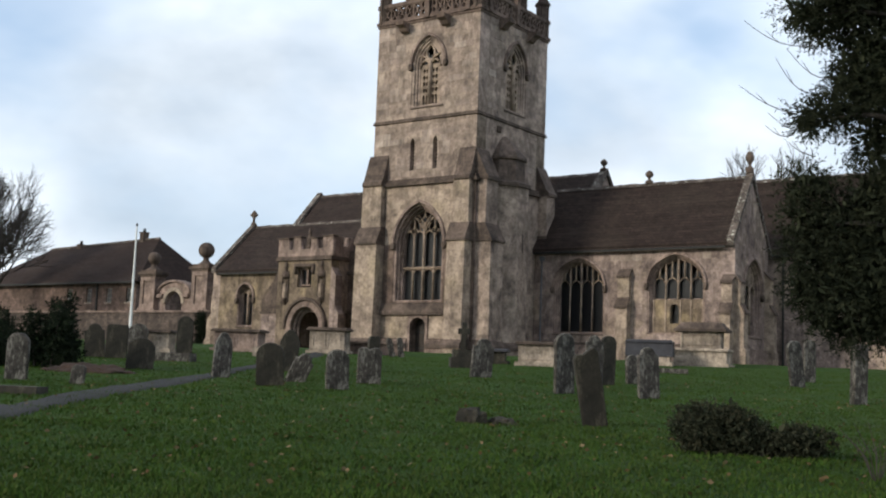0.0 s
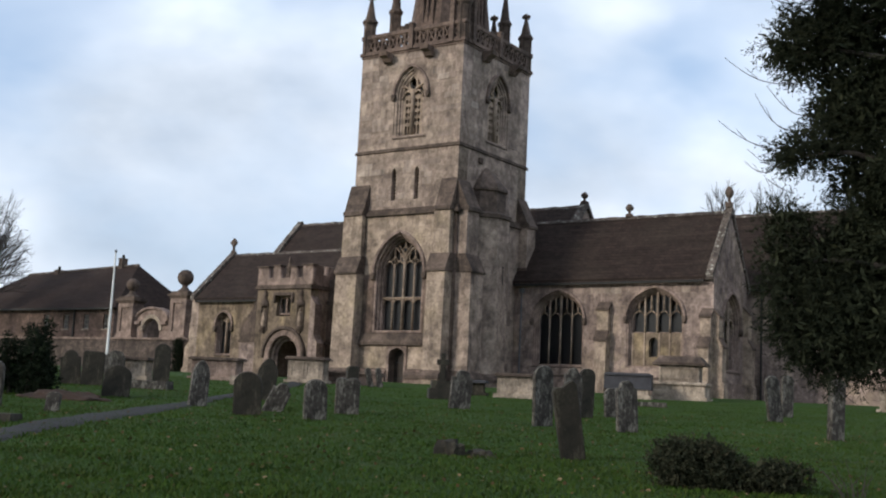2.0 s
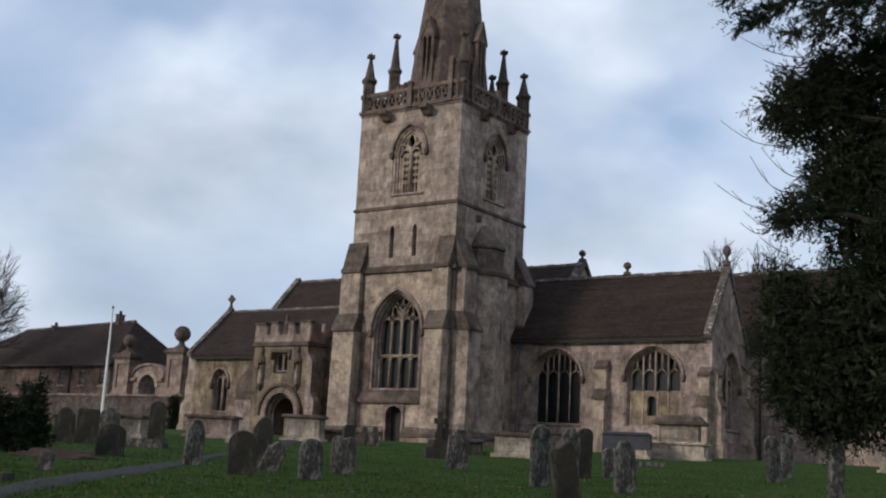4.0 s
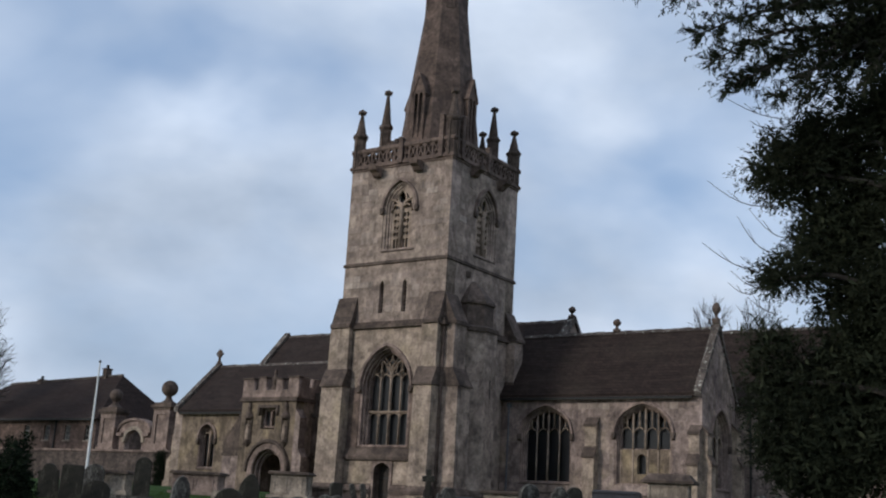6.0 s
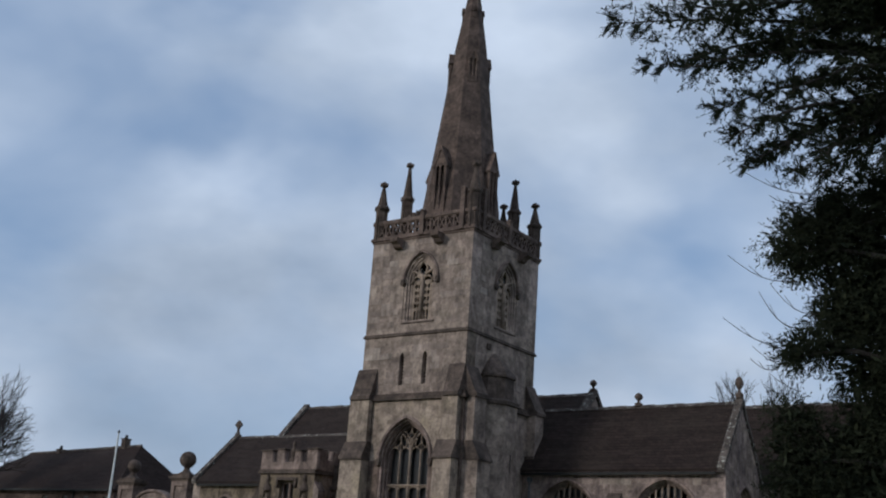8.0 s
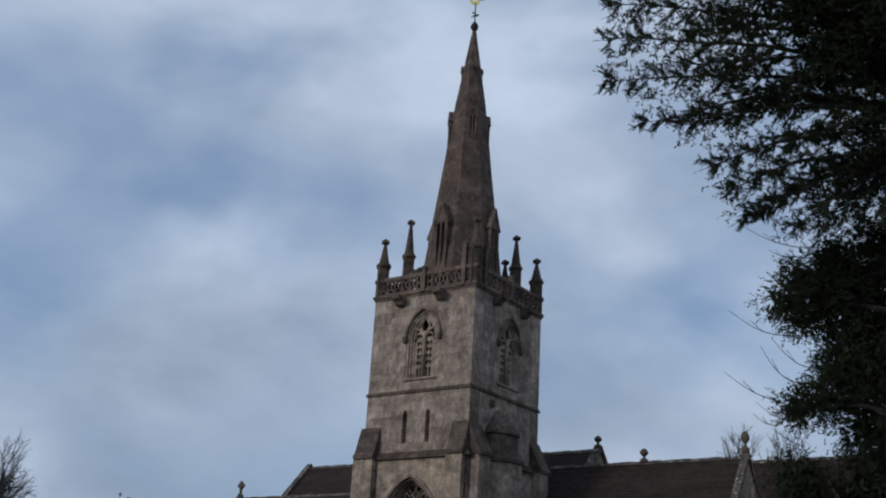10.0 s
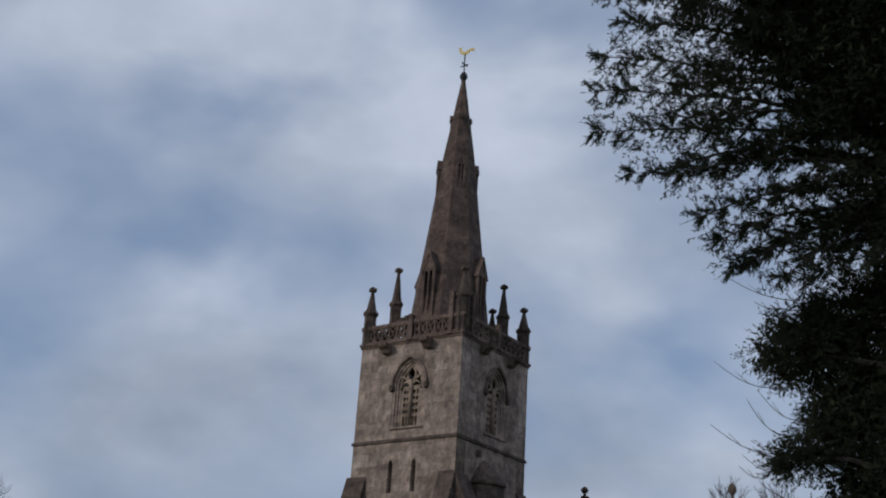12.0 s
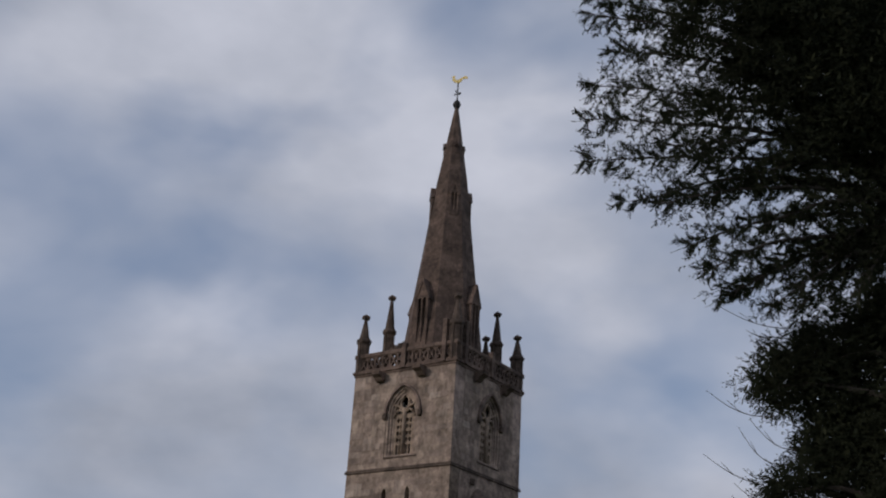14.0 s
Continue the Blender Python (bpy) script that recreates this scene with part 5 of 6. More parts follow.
for x in (AX - 1.5, AX + 1.5):
    piece("impost", DRESSED, gateway, (x - 0.34, x + 0.34, 9.55, 9.85, 4.05, 4.32))
piece("threshold", RUBBLE, gateway, (-36.0, -31.3, 9.85, 10.3, 0.0, 2.95))

flagpole = thing("flagpole", "slim white-painted flagpole with a small cap", "flagpole", (-15.0, -9.8, ground_z(-15, -9.8)))
m = bmesh.new()
lathe(m, 0, 0, [(0.085, -0.2), (0.08, 0.6), (0.06, 3.5), (0.04, 6.2)], 10)
part("pole", m, WHITE, flagpole)
m = bmesh.new()
lathe(m, 0, 0, [(0.03, 6.18), (0.07, 6.24), (0.07, 6.3), (0.02, 6.36)], 10)
part("cap", m, LEADEN, flagpole)
m = bmesh.new()
box(m, -0.2, 0.2, -0.2, 0.2, -0.2, 0.12, 0.02)
part("base_block", m, PALE_STONE, flagpole)

# ---------------------------------------------------------------- gravestones and tombs


def slab_outline(w, h, style):
    a = w / 2
    if style == "round":
        return [(-a, -0.25), (-a, h - a * 0.9)] + [(-a * math.cos(math.pi * k / 10), h - a * 0.9 + a * 0.9 * math.sin(math.pi * k / 10)) for k in range(1, 10)] + [(a, h - a * 0.9), (a, -0.25)]
    if style == "shoulder":
        b = a * 0.66
        return [(-a, -0.25), (-a, h - a * 0.75), (-b, h - a * 0.7)] + [(-b * math.cos(math.pi * k / 8), h - a * 0.62 + b * 0.92 * math.sin(math.pi * k / 8)) for k in range(0, 9)] + [(b, h - a * 0.7), (a, h - a * 0.75), (a, -0.25)]
    if style == "pointed":
        return [(-a, -0.25), (-a, h * 0.7), (-a * 0.72, h * 0.86), (-a * 0.3, h * 0.97), (0, h), (a * 0.3, h * 0.97), (a * 0.72, h * 0.86), (a, h * 0.7), (a, -0.25)]
    if style == "twin":
        return [(-a, -0.25), (-a, h - a * 0.3)] + [(-a * 0.5 - a * 0.5 * math.cos(math.pi * k / 6), h - a * 0.3 + a * 0.3 * math.sin(math.pi * k / 6)) for k in range(1, 6)] + [(0, h - a * 0.3)] + [(a * 0.5 - a * 0.5 * math.cos(math.pi * k / 6), h - a * 0.3 + a * 0.3 * math.sin(math.pi * k / 6)) for k in range(1, 6)] + [(a, h - a * 0.3), (a, -0.25)]
    if style == "slant":
        return [(-a, -0.25), (-a * 1.10, h * 0.88), (-a * 0.9, h * 0.94), (-a * 0.2, h * 0.93), (a * 0.3, h * 0.98), (a * 0.8, h), (a * 1.08, h * 0.95), (a, -0.25)]
    return [(-a, -0.25), (-a, h - 0.05), (-a + 0.05, h), (a - 0.05, h), (a, h - 0.05), (a, -0.25)]


def headstone(x, y, w, h, style, mat, label, side=0.0, back=0.0, turn=65.0, thick=0.12):
    """side and back: degrees of lean; turn: where its face looks."""
    out = [(u + 0.012 * noise.noise((u * 9 + x, v * 9, y)), v + 0.012 * noise.noise((u * 9, v * 9 + x, y + 5))) for u, v in slab_outline(w * 0.91, h, style)]
    ob = plate("headstone", out, [], thick, mat, None, FRONT, thick / 2, bevel=0.018)
    ob.matrix_world = pose(x, y, lumpy(x, y), 0, 0, turn) @ pose(0, 0, 0, back, side, 0)
    return tagged(ob, label, "gravestone", "gravestones in the churchyard")


GREY = "weathered grey headstone with pale lichen in the grass"
DARK = "dark mossy headstone standing in the grass"
headstone(12.37, -34.5, 0.46, 0.95, "round", HEADSTONE, "pale round-headed gravestone by the path", 2, 4, 40)
headstone(14.38, -34.47, 0.26, 0.38, "flat", HEADSTONE, "small low marker stone beside the path", 5, 0, 40)
headstone(3.27, -25.71, 0.66, 1.05, "shoulder", DARK_HEADSTONE, DARK, -3, 0, 42)
headstone(4.02, -25.48, 0.70, 1.05, "flat", DARK_HEADSTONE, DARK, 2, 3, 42)
headstone(0.38, -21.68, 0.74, 1.0, "round", HEADSTONE, GREY, 0, 3, 42)
headstone(9.54, -29.01, 0.74, 0.80, "round", DARK_HEADSTONE, "broad dark round-headed gravestone", 3, -3, 42)
headstone(1.73, -20.68, 0.60, 1.36, "round", DARK_HEADSTONE, "tall dark round-headed gravestone", 0, 0, 45)
headstone(13.42, -29.77, 0.44, 1.08, "pointed", HEADSTONE, "narrow pointed grey headstone beside the path", 4, -4, 58)
headstone(15.94, -30.66, 0.62, 0.92, "round", DARK_HEADSTONE, DARK, -2, 4, 42)
headstone(11.74, -25.81, 0.56, 1.15, "pointed", DARK_HEADSTONE, DARK, 6, 0, 45)
headstone(15.32, -29.25, 0.46, 0.70, "shoulder", HEADSTONE, "leaning headstone with white lichen spots", 24, 6, 45)
headstone(17.56, -30.3, 0.50, 0.83, "round", HEADSTONE, GREY, -2, 3, 52)
headstone(16.45, -27.93, 0.58, 0.84, "twin", HEADSTONE, "double-headed grey gravestone spotted with lichen", 0, 4, 45)
headstone(11.87, -22.21, 0.34, 1.0, "flat", DARK_HEADSTONE, "dark upright stone post", 0, 0, 50, 0.25)
headstone(1.97, -9.35, 0.3, 0.4, "flat", PALE_STONE, "small pale marker stone", 0, 0, 45)
headstone(4.76, -11.77, 0.22, 0.80, "round", HEADSTONE, "small narrow grey footstone beside the tower", -8, 0, 50)
headstone(4.40, -11.9, 0.22, 0.78, "round", HEADSTONE, "small narrow grey footstone beside the tower", -14, 0, 50)
headstone(15.59, -21.99, 0.64, 1.08, "shoulder", HEADSTONE, GREY, 4, 2, 52)
headstone(20.6, -26.02, 0.50, 1.34, "round", HEADSTONE, "tall grey headstone speckled with lichen", -3, 3, 60)
headstone(25.05, -32.81, 0.37, 1.20, "slant", DARK_HEADSTONE, "dark mossy headstone leaning to one side", -10, 3, 42, 0.14)
headstone(19.26, -21.44, 0.46, 1.30, "round", DARK_HEADSTONE, DARK, 2, 0, 55)
headstone(19.85, -23.25, 0.46, 1.28, "shoulder", HEADSTONE, GREY, 0, 0, 50)
headstone(19.34, -20.04, 0.38, 0.78, "round", HEADSTONE, GREY, -3, 0, 50)
headstone(22.54, -25.7, 0.50, 1.10, "shoulder", HEADSTONE, "grey headstone with white lichen patches at its foot", -2, -2, 52)
headstone(22.29, -15.21, 0.50, 1.36, "round", HEADSTONE, "round-headed headstone leaning sideways", -11, 4, 55)
headstone(21.74, -12.51, 0.42, 1.30, "round", HEADSTONE, GREY, 1, 0, 50)
headstone(26.03, -22.28, 0.34, 1.34, "flat", HEADSTONE, "narrow grey stone post in the grass", 2, 0, 50, 0.2)


def chest_tomb(x, y, w, d, h, turn, mat, slab, label, panels=True, over=0.12, plinth=0.12):
    t = thing("chest_tomb", label, "tomb", (x, y, lumpy(x, y)), "chest tombs beside the church")
    t.rotation_euler = (0, 0, radians(turn))
    piece("plinth", mat, t, (-w / 2 - 0.12, w / 2 + 0.12, -d / 2 - 0.12, d / 2 + 0.12, -0.3, plinth))
    piece("chest", mat, t, (-w / 2, w / 2, -d / 2, d / 2, plinth, h - 0.1))
    m = bmesh.new()
    box(m, -w / 2 - over, w / 2 + over, -d / 2 - over, d / 2 + over, h - 0.1, h - 0.03)
    box(m, -w / 2 - over + 0.04, w / 2 + over - 0.04, -d / 2 - over + 0.04, d / 2 + over - 0.04, h - 0.03, h + 0.02, 0.03)
    part("lid", m, slab, t)
    if panels and h > 0.6:
        n = 2 if w > 1.3 else 1
        for k in range(n):
            a, b = -w / 2 + 0.12 + k * (w - 0.2) / n, -w / 2 + 0.04 + (k + 1) * (w - 0.2) / n
            plate("panel", rect(a, b, plinth + 0.08, h - 0.2), [rect(a + 0.06, b - 0.06, plinth + 0.14, h - 0.26)], 0.03, mat, t, FRONT, d / 2 + 0.028)
        plate("panel", rect(-d / 2 + 0.1, d / 2 - 0.1, plinth + 0.08, h - 0.2), [rect(-d / 2 + 0.16, d / 2 - 0.16, plinth + 0.14, h - 0.26)], 0.03, mat, t, SIDE, w / 2 + 0.028)
    return t


chest_tomb(0.41, -20.75, 1.0, 0.8, 0.8, 30, PALE_STONE, WEATHERED, "stone chest tomb with fluted pale panels")
chest_tomb(-0.85, -15.47, 1.9, 0.9, 0.9, 25, DRESSED, WEATHERED, "weathered grey chest tomb with a dark slab")
chest_tomb(1.76, -12.82, 1.5, 0.9, 1.05, 25, PALE_STONE, WEATHERED, "cream stone chest tomb with an overhanging dark slab")
chest_tomb(2.41, -10.56, 2.1, 0.8, 0.55, 25, PARAPET, WEATHERED, "low grey table tomb under the tower", False)
chest_tomb(11.81, -12.7, 1.30, 0.8, 0.85, 25, PALE_STONE, WEATHERED, "cream stone chest tomb with worn corners")
chest_tomb(12.02, -3.72, 1.75, 0.9, 1.05, 20, PALE_STONE, SLATE, "table tomb cased in blue-grey slate", False)
chest_tomb(9.9, -12.43, 0.62, 0.5, 0.56, 25, DARK_HEADSTONE, SLATE, "small dark table tomb", False)
chest_tomb(22.5, 0.6, 2.2, 1.0, 1.0, 10, PALE_STONE, WEATHERED, "pale chest tomb beside the chancel")
chest_tomb(26.0, -0.5, 2.0, 1.0, 0.7, 10, PALE_STONE, WEATHERED, "low pale tomb under the yew tree")
# slate casing of the table tomb
m = bmesh.new()
box(m, -1.0, 1.0, -0.5, 0.5, 0.0, 0.62)
slate = part("slate_casing", m, SLATE)
slate.matrix_world = pose(12.02, -3.72, lumpy(12.02, -3.72) + 0.36, 0, 0, 20)
slate.parent = bpy.data.objects["chest_tomb.005"]
slate.matrix_parent_inverse = pose(12.02, -3.72, lumpy(12.02, -3.72), 0, 0, 20).inverted()
# the big two-tier tomb
big = chest_tomb(13.42, -1.38, 2.3, 1.3, 0.75, 12, PALE_STONE, PALE_STONE, "large two-tier chest tomb with panelled sides and a hipped lid", False, 0.1)
piece("upper_chest", PALE_STONE, big, (-0.85, 0.85, -0.45, 0.45, 0.77, 1.5))
plate("panel", rect(-0.6, 0.6, 0.9, 1.42), [rect(-0.5, 0.5, 0.98, 1.34)], 0.04, PALE_STONE, big, FRONT, 0.48)
for s in (-1, 1):
    m = bmesh.new()
    lathe(m, s * 0.82, -0.42, [(0.1, 0.77), (0.07, 0.9), (0.09, 1.2), (0.07, 1.45), (0.1, 1.5)], 8)
    part("corner_baluster", m, PALE_STONE, big)
m = bmesh.new()
box(m, -1.15, 1.15, -0.68, 0.68, 1.5, 1.62), box(m, -1.1, 1.1, -0.62, 0.62, 1.62, 1.92, 0.25)
part("hipped_lid", m, WEATHERED, big)


def ledger(x, y, w, d, h, turn, mat, label):
    m = bmesh.new()
    box(m, -w / 2, w / 2, -d / 2, d / 2, -0.2, h, 0.02)
    ob = part("ledger_stone", m, mat)
    ob.matrix_world = pose(x, y, lumpy(x, y), 0, 0, turn)
    tagged(ob, label, "grave slab")


ledger(15.83, -36.83, 1.1, 0.5, 0.12, 30, DARK_HEADSTONE, "flat dark ledger stone beside the path")
ledger(6.16, -25.11, 1.5, 0.7, 0.26, 30, HEADSTONE, "low grey ledger stone in the grass")
ledger(16.49, -11.44, 1.3, 0.6, 0.16, 25, HEADSTONE, "flat pale ledger stone in the grass")
ledger(3.6, -18.4, 0.9, 0.6, 0.34, 30, PALE_STONE, "pale stone plinth of a grave")

cross = thing("grave_cross", "small stone cross on a dark stepped base", "grave cross", (11.8, -17.42, lumpy(11.8, -17.42)))
cross.rotation_euler = (0, 0, radians(40))
piece("base_step", DARK_HEADSTONE, cross, (-0.45, 0.45, -0.45, 0.45, -0.2, 0.34))
piece("base_block", DARK_HEADSTONE, cross, (-0.36, 0.36, -0.36, 0.36, 0.34, 0.6))
plate("cross_head", [(-0.08, 0.6), (-0.06, 1.14), (-0.19, 1.14), (-0.19, 1.29), (-0.06, 1.29), (-0.06, 1.5), (0.06, 1.5), (0.06, 1.29), (0.19, 1.29), (0.19, 1.14), (0.06, 1.14), (0.08, 0.6)], [], 0.14, DARK_HEADSTONE, cross, FRONT, 0.07, bevel=0.02)


def broken_stone(x, y, w, h, turn, tilt, seed, label):
    m = bmesh.new()
    bmesh.ops.create_icosphere(m, subdivisions=3, radius=0.5)
    for v in m.verts:
        v.co = Vector((v.co.x * w, v.co.y * w * 0.6, v.co.z * h * 2)) * (1 + 0.45 * noise.noise(v.co * 4 + Vector((seed, 0, 0))) + 0.2 * noise.noise(v.co * 11 + Vector((seed, 3, 0))))
        if v.co.z > h * 0.8:
            v.co.z = h * 0.8 + (v.co.z - h * 0.8) * 0.3
    ob = part("fallen_stone", m, DARK_HEADSTONE)
    ob.matrix_world = pose(x, y, lumpy(x, y) - 0.02, tilt, 0, turn)
    tagged(ob, label, "stone")


broken_stone(23.71, -34.2, 0.48, 0.30, 35, 4, 1, "sunken mossy stump of a gravestone in the lawn")
broken_stone(24.08, -33.95, 0.40, 0.15, 20, 10, 7, "flat broken stone lying in the lawn")

m = bmesh.new()
bmesh.ops.create_icosphere(m, subdivisions=4, radius=1.0)
for v in m.verts:
    k = 1 + 0.3 * noise.noise(v.co * 2.5)
    v.co = Vector((v.co.x * 1.2 * k, v.co.y * 0.6 * k, v.co.z * 0.24 * (1 + 0.6 * noise.noise(v.co * 6))))
mound = part("soil_mound", m, SOIL, smooth=True)
mound.matrix_world = pose(10.6, -31.4, lumpy(10.6, -31.4) - 0.08, 0, 0, 35)
tagged(mound, "low heap of reddish earth and dead leaves", "mound")

# ---------------------------------------------------------------- trees, hedge, grass
RIGHT, AHEAD = Vector((0.821, 0.571, 0)), Vector((-0.571, 0.821, 0))


def leaf_mesh(name, centres, ways, sizes, mat, parent=None, slim=0.36, seed=1, label=""):
    """Small diamond leaves, one for each centre, along its way."""
    rng = np.random.default_rng(seed)
    n = len(centres)
    d = ways / (np.linalg.norm(ways, axis=1, keepdims=True) + 1e-9)
    o = rng.normal(size=(n, 3))
    s = np.cross(d, o)
    s /= np.linalg.norm(s, axis=1, keepdims=True) + 1e-9
    L = sizes[:, None]
    v = np.stack([centres - d * L * 0.5, centres + s * L * slim * 0.5, centres + d * L * 0.5, centres - s * L * slim * 0.5], 1).reshape(-1, 3)
    me = bpy.data.meshes.new(name)
    me.from_pydata(v.tolist(), [], np.arange(4 * n).reshape(-1, 4).tolist())
    return link(name, me, mat, parent, label)


def sprays(rng, clumps, per_area, leaf, leaves=11, droop=0.25, length=0.2, fill=0.0):
    """Leafy twigs that point out of the clumps (x, y, z, radius); returns centres, ways and sizes of the leaves."""
    C, D, S = [], [], []
    for cx, cy, cz, R in clumps:
        n = int(per_area * 12.6 * R * R)
        u = rng.normal(size=(n, 3))
        u /= np.linalg.norm(u, axis=1, keepdims=True)
        lump = np.array([noise.noise((cx + a * 2.2, cy + b * 2.2, cz + c * 2.2)) for a, b, c in u])
        rad = R * (0.55 + 0.5 * rng.random(n) ** 0.6 + 0.45 * lump)
        p = np.array((cx, cy, cz)) + u * rad[:, None] * np.array((1, 1, 0.92))
        way = u + 0.55 * rng.normal(size=(n, 3))
        way[:, 2] -= droop
        way /= np.linalg.norm(way, axis=1, keepdims=True)
        ln = length * (0.6 + 0.8 * rng.random(n))
        for k in range(leaves):
            f = k / leaves
            q = p + way * (ln * f)[:, None]
            side = rng.normal(size=(n, 3)) * 0.75
            w = way + side
            C.append(q + side * leaf * 0.35), D.append(w), S.append(leaf * (0.7 + 0.6 * rng.random(n)))
        if fill:
            m = int(fill * 64 * R ** 3)
            C.append(np.array((cx, cy, cz)) + rng.normal(size=(m, 3)) * R * 0.36)
            D.append(rng.normal(size=(m, 3))), S.append(0.09 + 0.06 * rng.random(m))
    return np.concatenate(C), np.concatenate(D), np.concatenate(S)


# the yew that leans into the view
YX, YY = 31.6, -35.0
yew = thing("yew_tree", "old dark evergreen yew with drooping sprays and bare snapped twigs", "tree", (YX, YY, lumpy(YX, YY)))
LEFT_EDGE = Vector((29.0, -36.25, 0))


def crown_point(r, z, d=0.0):
    q = LEFT_EDGE + RIGHT * r + AHEAD * d
    return (q.x, q.y, z)


def local(v):
    return Vector(v) - Vector(yew.location)


def add_clumps(store, rows):
    for r, z, R, d in rows:
        q = local(crown_point(r, z, d))
        store.append((q.x, q.y, q.z, R))


dense = []
# three rounded bosses with notches between them, the lowest reaching down to the grass
add_clumps(dense, ((0.42, 3.28, 0.29, 0), (0.62, 3.58, 0.30, 0), (0.52, 3.05, 0.2, 0), (0.95, 3.32, 0.45, 0.1), (1.35, 3.62, 0.48, 0.2), (0.95, 3.74, 0.26, 0), (1.10, 2.78, 0.38, 0.1), (0.50, 2.10, 0.24, 0), (0.80, 2.12, 0.28, 0),
                   (1.02, 2.45, 0.34, 0.1), (0.45, 1.98, 0.18, 0), (1.5, 2.5, 0.5, 0.2), (1.65, 3.05, 0.5, 0.2), (1.32, 1.85, 0.40, 0.1), (1.7, 1.5, 0.5, 0.2)))
add_clumps(dense, ((0.42, 1.24, 0.27, 0), (0.36, 0.90, 0.23, 0), (0.60, 1.28, 0.19, 0), (0.42, 0.50, 0.27, 0), (0.72, 0.78, 0.42, 0.1), (0.40, 0.12, 0.24, 0), (0.75, 0.15, 0.42, 0), (0.62, -0.14, 0.28, 0), (0.98, -0.28, 0.32, 0),
                   (1.35, -0.15, 0.40, 0.1), (1.2, 0.4, 0.5, 0.1), (1.28, 1.1, 0.45, 0.1), (1.7, 0.2, 0.5, 0.2), (1.6, 0.9, 0.5, 0.2)))
for k in range(5):
    for j in range(3):
        add_clumps(dense, ((2.05 + 0.75 * j + 0.2 * math.sin(k * 2.3), 0.1 + 0.92 * k, 0.6, -0.2 + 0.4 * math.sin(k * 1.7 + j)),))
# the dark heart of the upper boughs
add_clumps(dense, ((1.35, 6.8, 0.55, -0.3), (0.75, 7.0, 0.45, -0.5), (0.25, 7.25, 0.4, -0.5), (0.55, 8.0, 0.6, -0.5), (1.25, 7.8, 0.7, -0.4), (-0.3, 8.5, 0.5, -0.5), (0.4, 9.0, 0.7, -0.5), (1.3, 8.9, 0.8, -0.4), (1.9, 6.7, 0.6, -0.2), (1.0, 6.3, 0.36, -0.4),
                   (2.4, 5.2, 0.6, 0), (2.5, 6.2, 0.7, 0), (2.1, 7.6, 0.7, -0.2), (2.1, 8.8, 0.8, -0.2), (3.0, 5.6, 0.8, 0.1), (3.0, 7.0, 0.9, 0), (-0.5, 7.6, 0.28, -0.6), (-0.25, 6.65, 0.26, -0.6), (-0.3, 5.9, 0.22, -0.6), (1.75, 4.35, 0.25, -0.3), (1.2, 4.25, 0.16, -0.4)))
add_clumps(dense, ((1.45, 4.02, 0.32, 0), (1.9, 4.15, 0.4, 0), (0.98, 3.95, 0.2, 0)))
loose = []
add_clumps(loose, ((-1.50, 6.0, 0.30, -0.7), (-1.5, 6.75, 0.26, -0.7), (-1.0, 5.62, 0.32, -0.7), (-1.05, 6.35, 0.32, -0.7), (-0.6, 5.25, 0.30, -0.6), (-0.5, 5.95, 0.38, -0.6), (-0.2, 4.75, 0.30, -0.6), (-0.15, 4.3, 0.22, -0.6), (0.1, 5.4, 0.36, -0.5), (0.45, 4.75, 0.34, -0.5),
                   (0.4, 4.25, 0.26, -0.5), (0.95, 5.0, 0.36, -0.4), (0.9, 4.35, 0.28, -0.4), (1.5, 4.9, 0.38, -0.3), (1.5, 4.5, 0.3, -0.3), (2.1, 4.7, 0.45, -0.2), (0.6, 5.7, 0.4, -0.5), (1.3, 5.6, 0.42, -0.4), (1.9, 5.6, 0.45, -0.2), (0.4, 6.3, 0.42, -0.5)))
add_clumps(loose, ((-1.45, 7.75, 0.28, -0.7), (-0.9, 7.5, 0.36, -0.7), (-0.35, 7.1, 0.42, -0.6), (0.0, 7.8, 0.5, -0.6), (-0.75, 8.2, 0.4, -0.7), (0.0, 6.6, 0.42, -0.6), (-0.7, 6.85, 0.32, -0.6), (-1.3, 8.4, 0.34, -0.7), (-0.9, 8.9, 0.4, -0.6), (-1.2, 7.0, 0.2, -0.7)))
rng = np.random.default_rng(5)
leaf_mesh("crown", *sprays(rng, loose, 52, 0.052, 15, 0.25, 0.19), YEW, yew, 0.30, seed=6, label="lacy tufts of the upper branches")
leaf_mesh("crown", *sprays(rng, dense, 190, 0.042, 11, 0.1, 0.15, fill=190), YEW, yew, 0.30, seed=2)
bm = bmesh.new()
base = local((YX, YY, lumpy(YX, YY) - 0.2))
tube(bm, [base, base + Vector((0.03, 0.05, 1.5)), base + Vector((-0.05, 0, 4.0)), base + Vector((0.05, 0.02, 7.5)), base + Vector((0, 0, 11.5))], 0.38, 0.10, 10)
part("trunk", bm, BARK, yew, smooth=True)


def limb_to(start, end, sag, k):
    """A bough that arches from the trunk and droops to its tip."""
    pts = []
    for n in range(12):
        f = n / 11
        pts.append(start.lerp(end, f) + Vector((0, 0, sag * math.sin(f * math.pi))) + Vector([0.09 * noise.noise((k * 3.1 + f * 3, c, 0)) for c in (0, 5, 9)]))
    return pts


needles, along, lengths = [], [], []


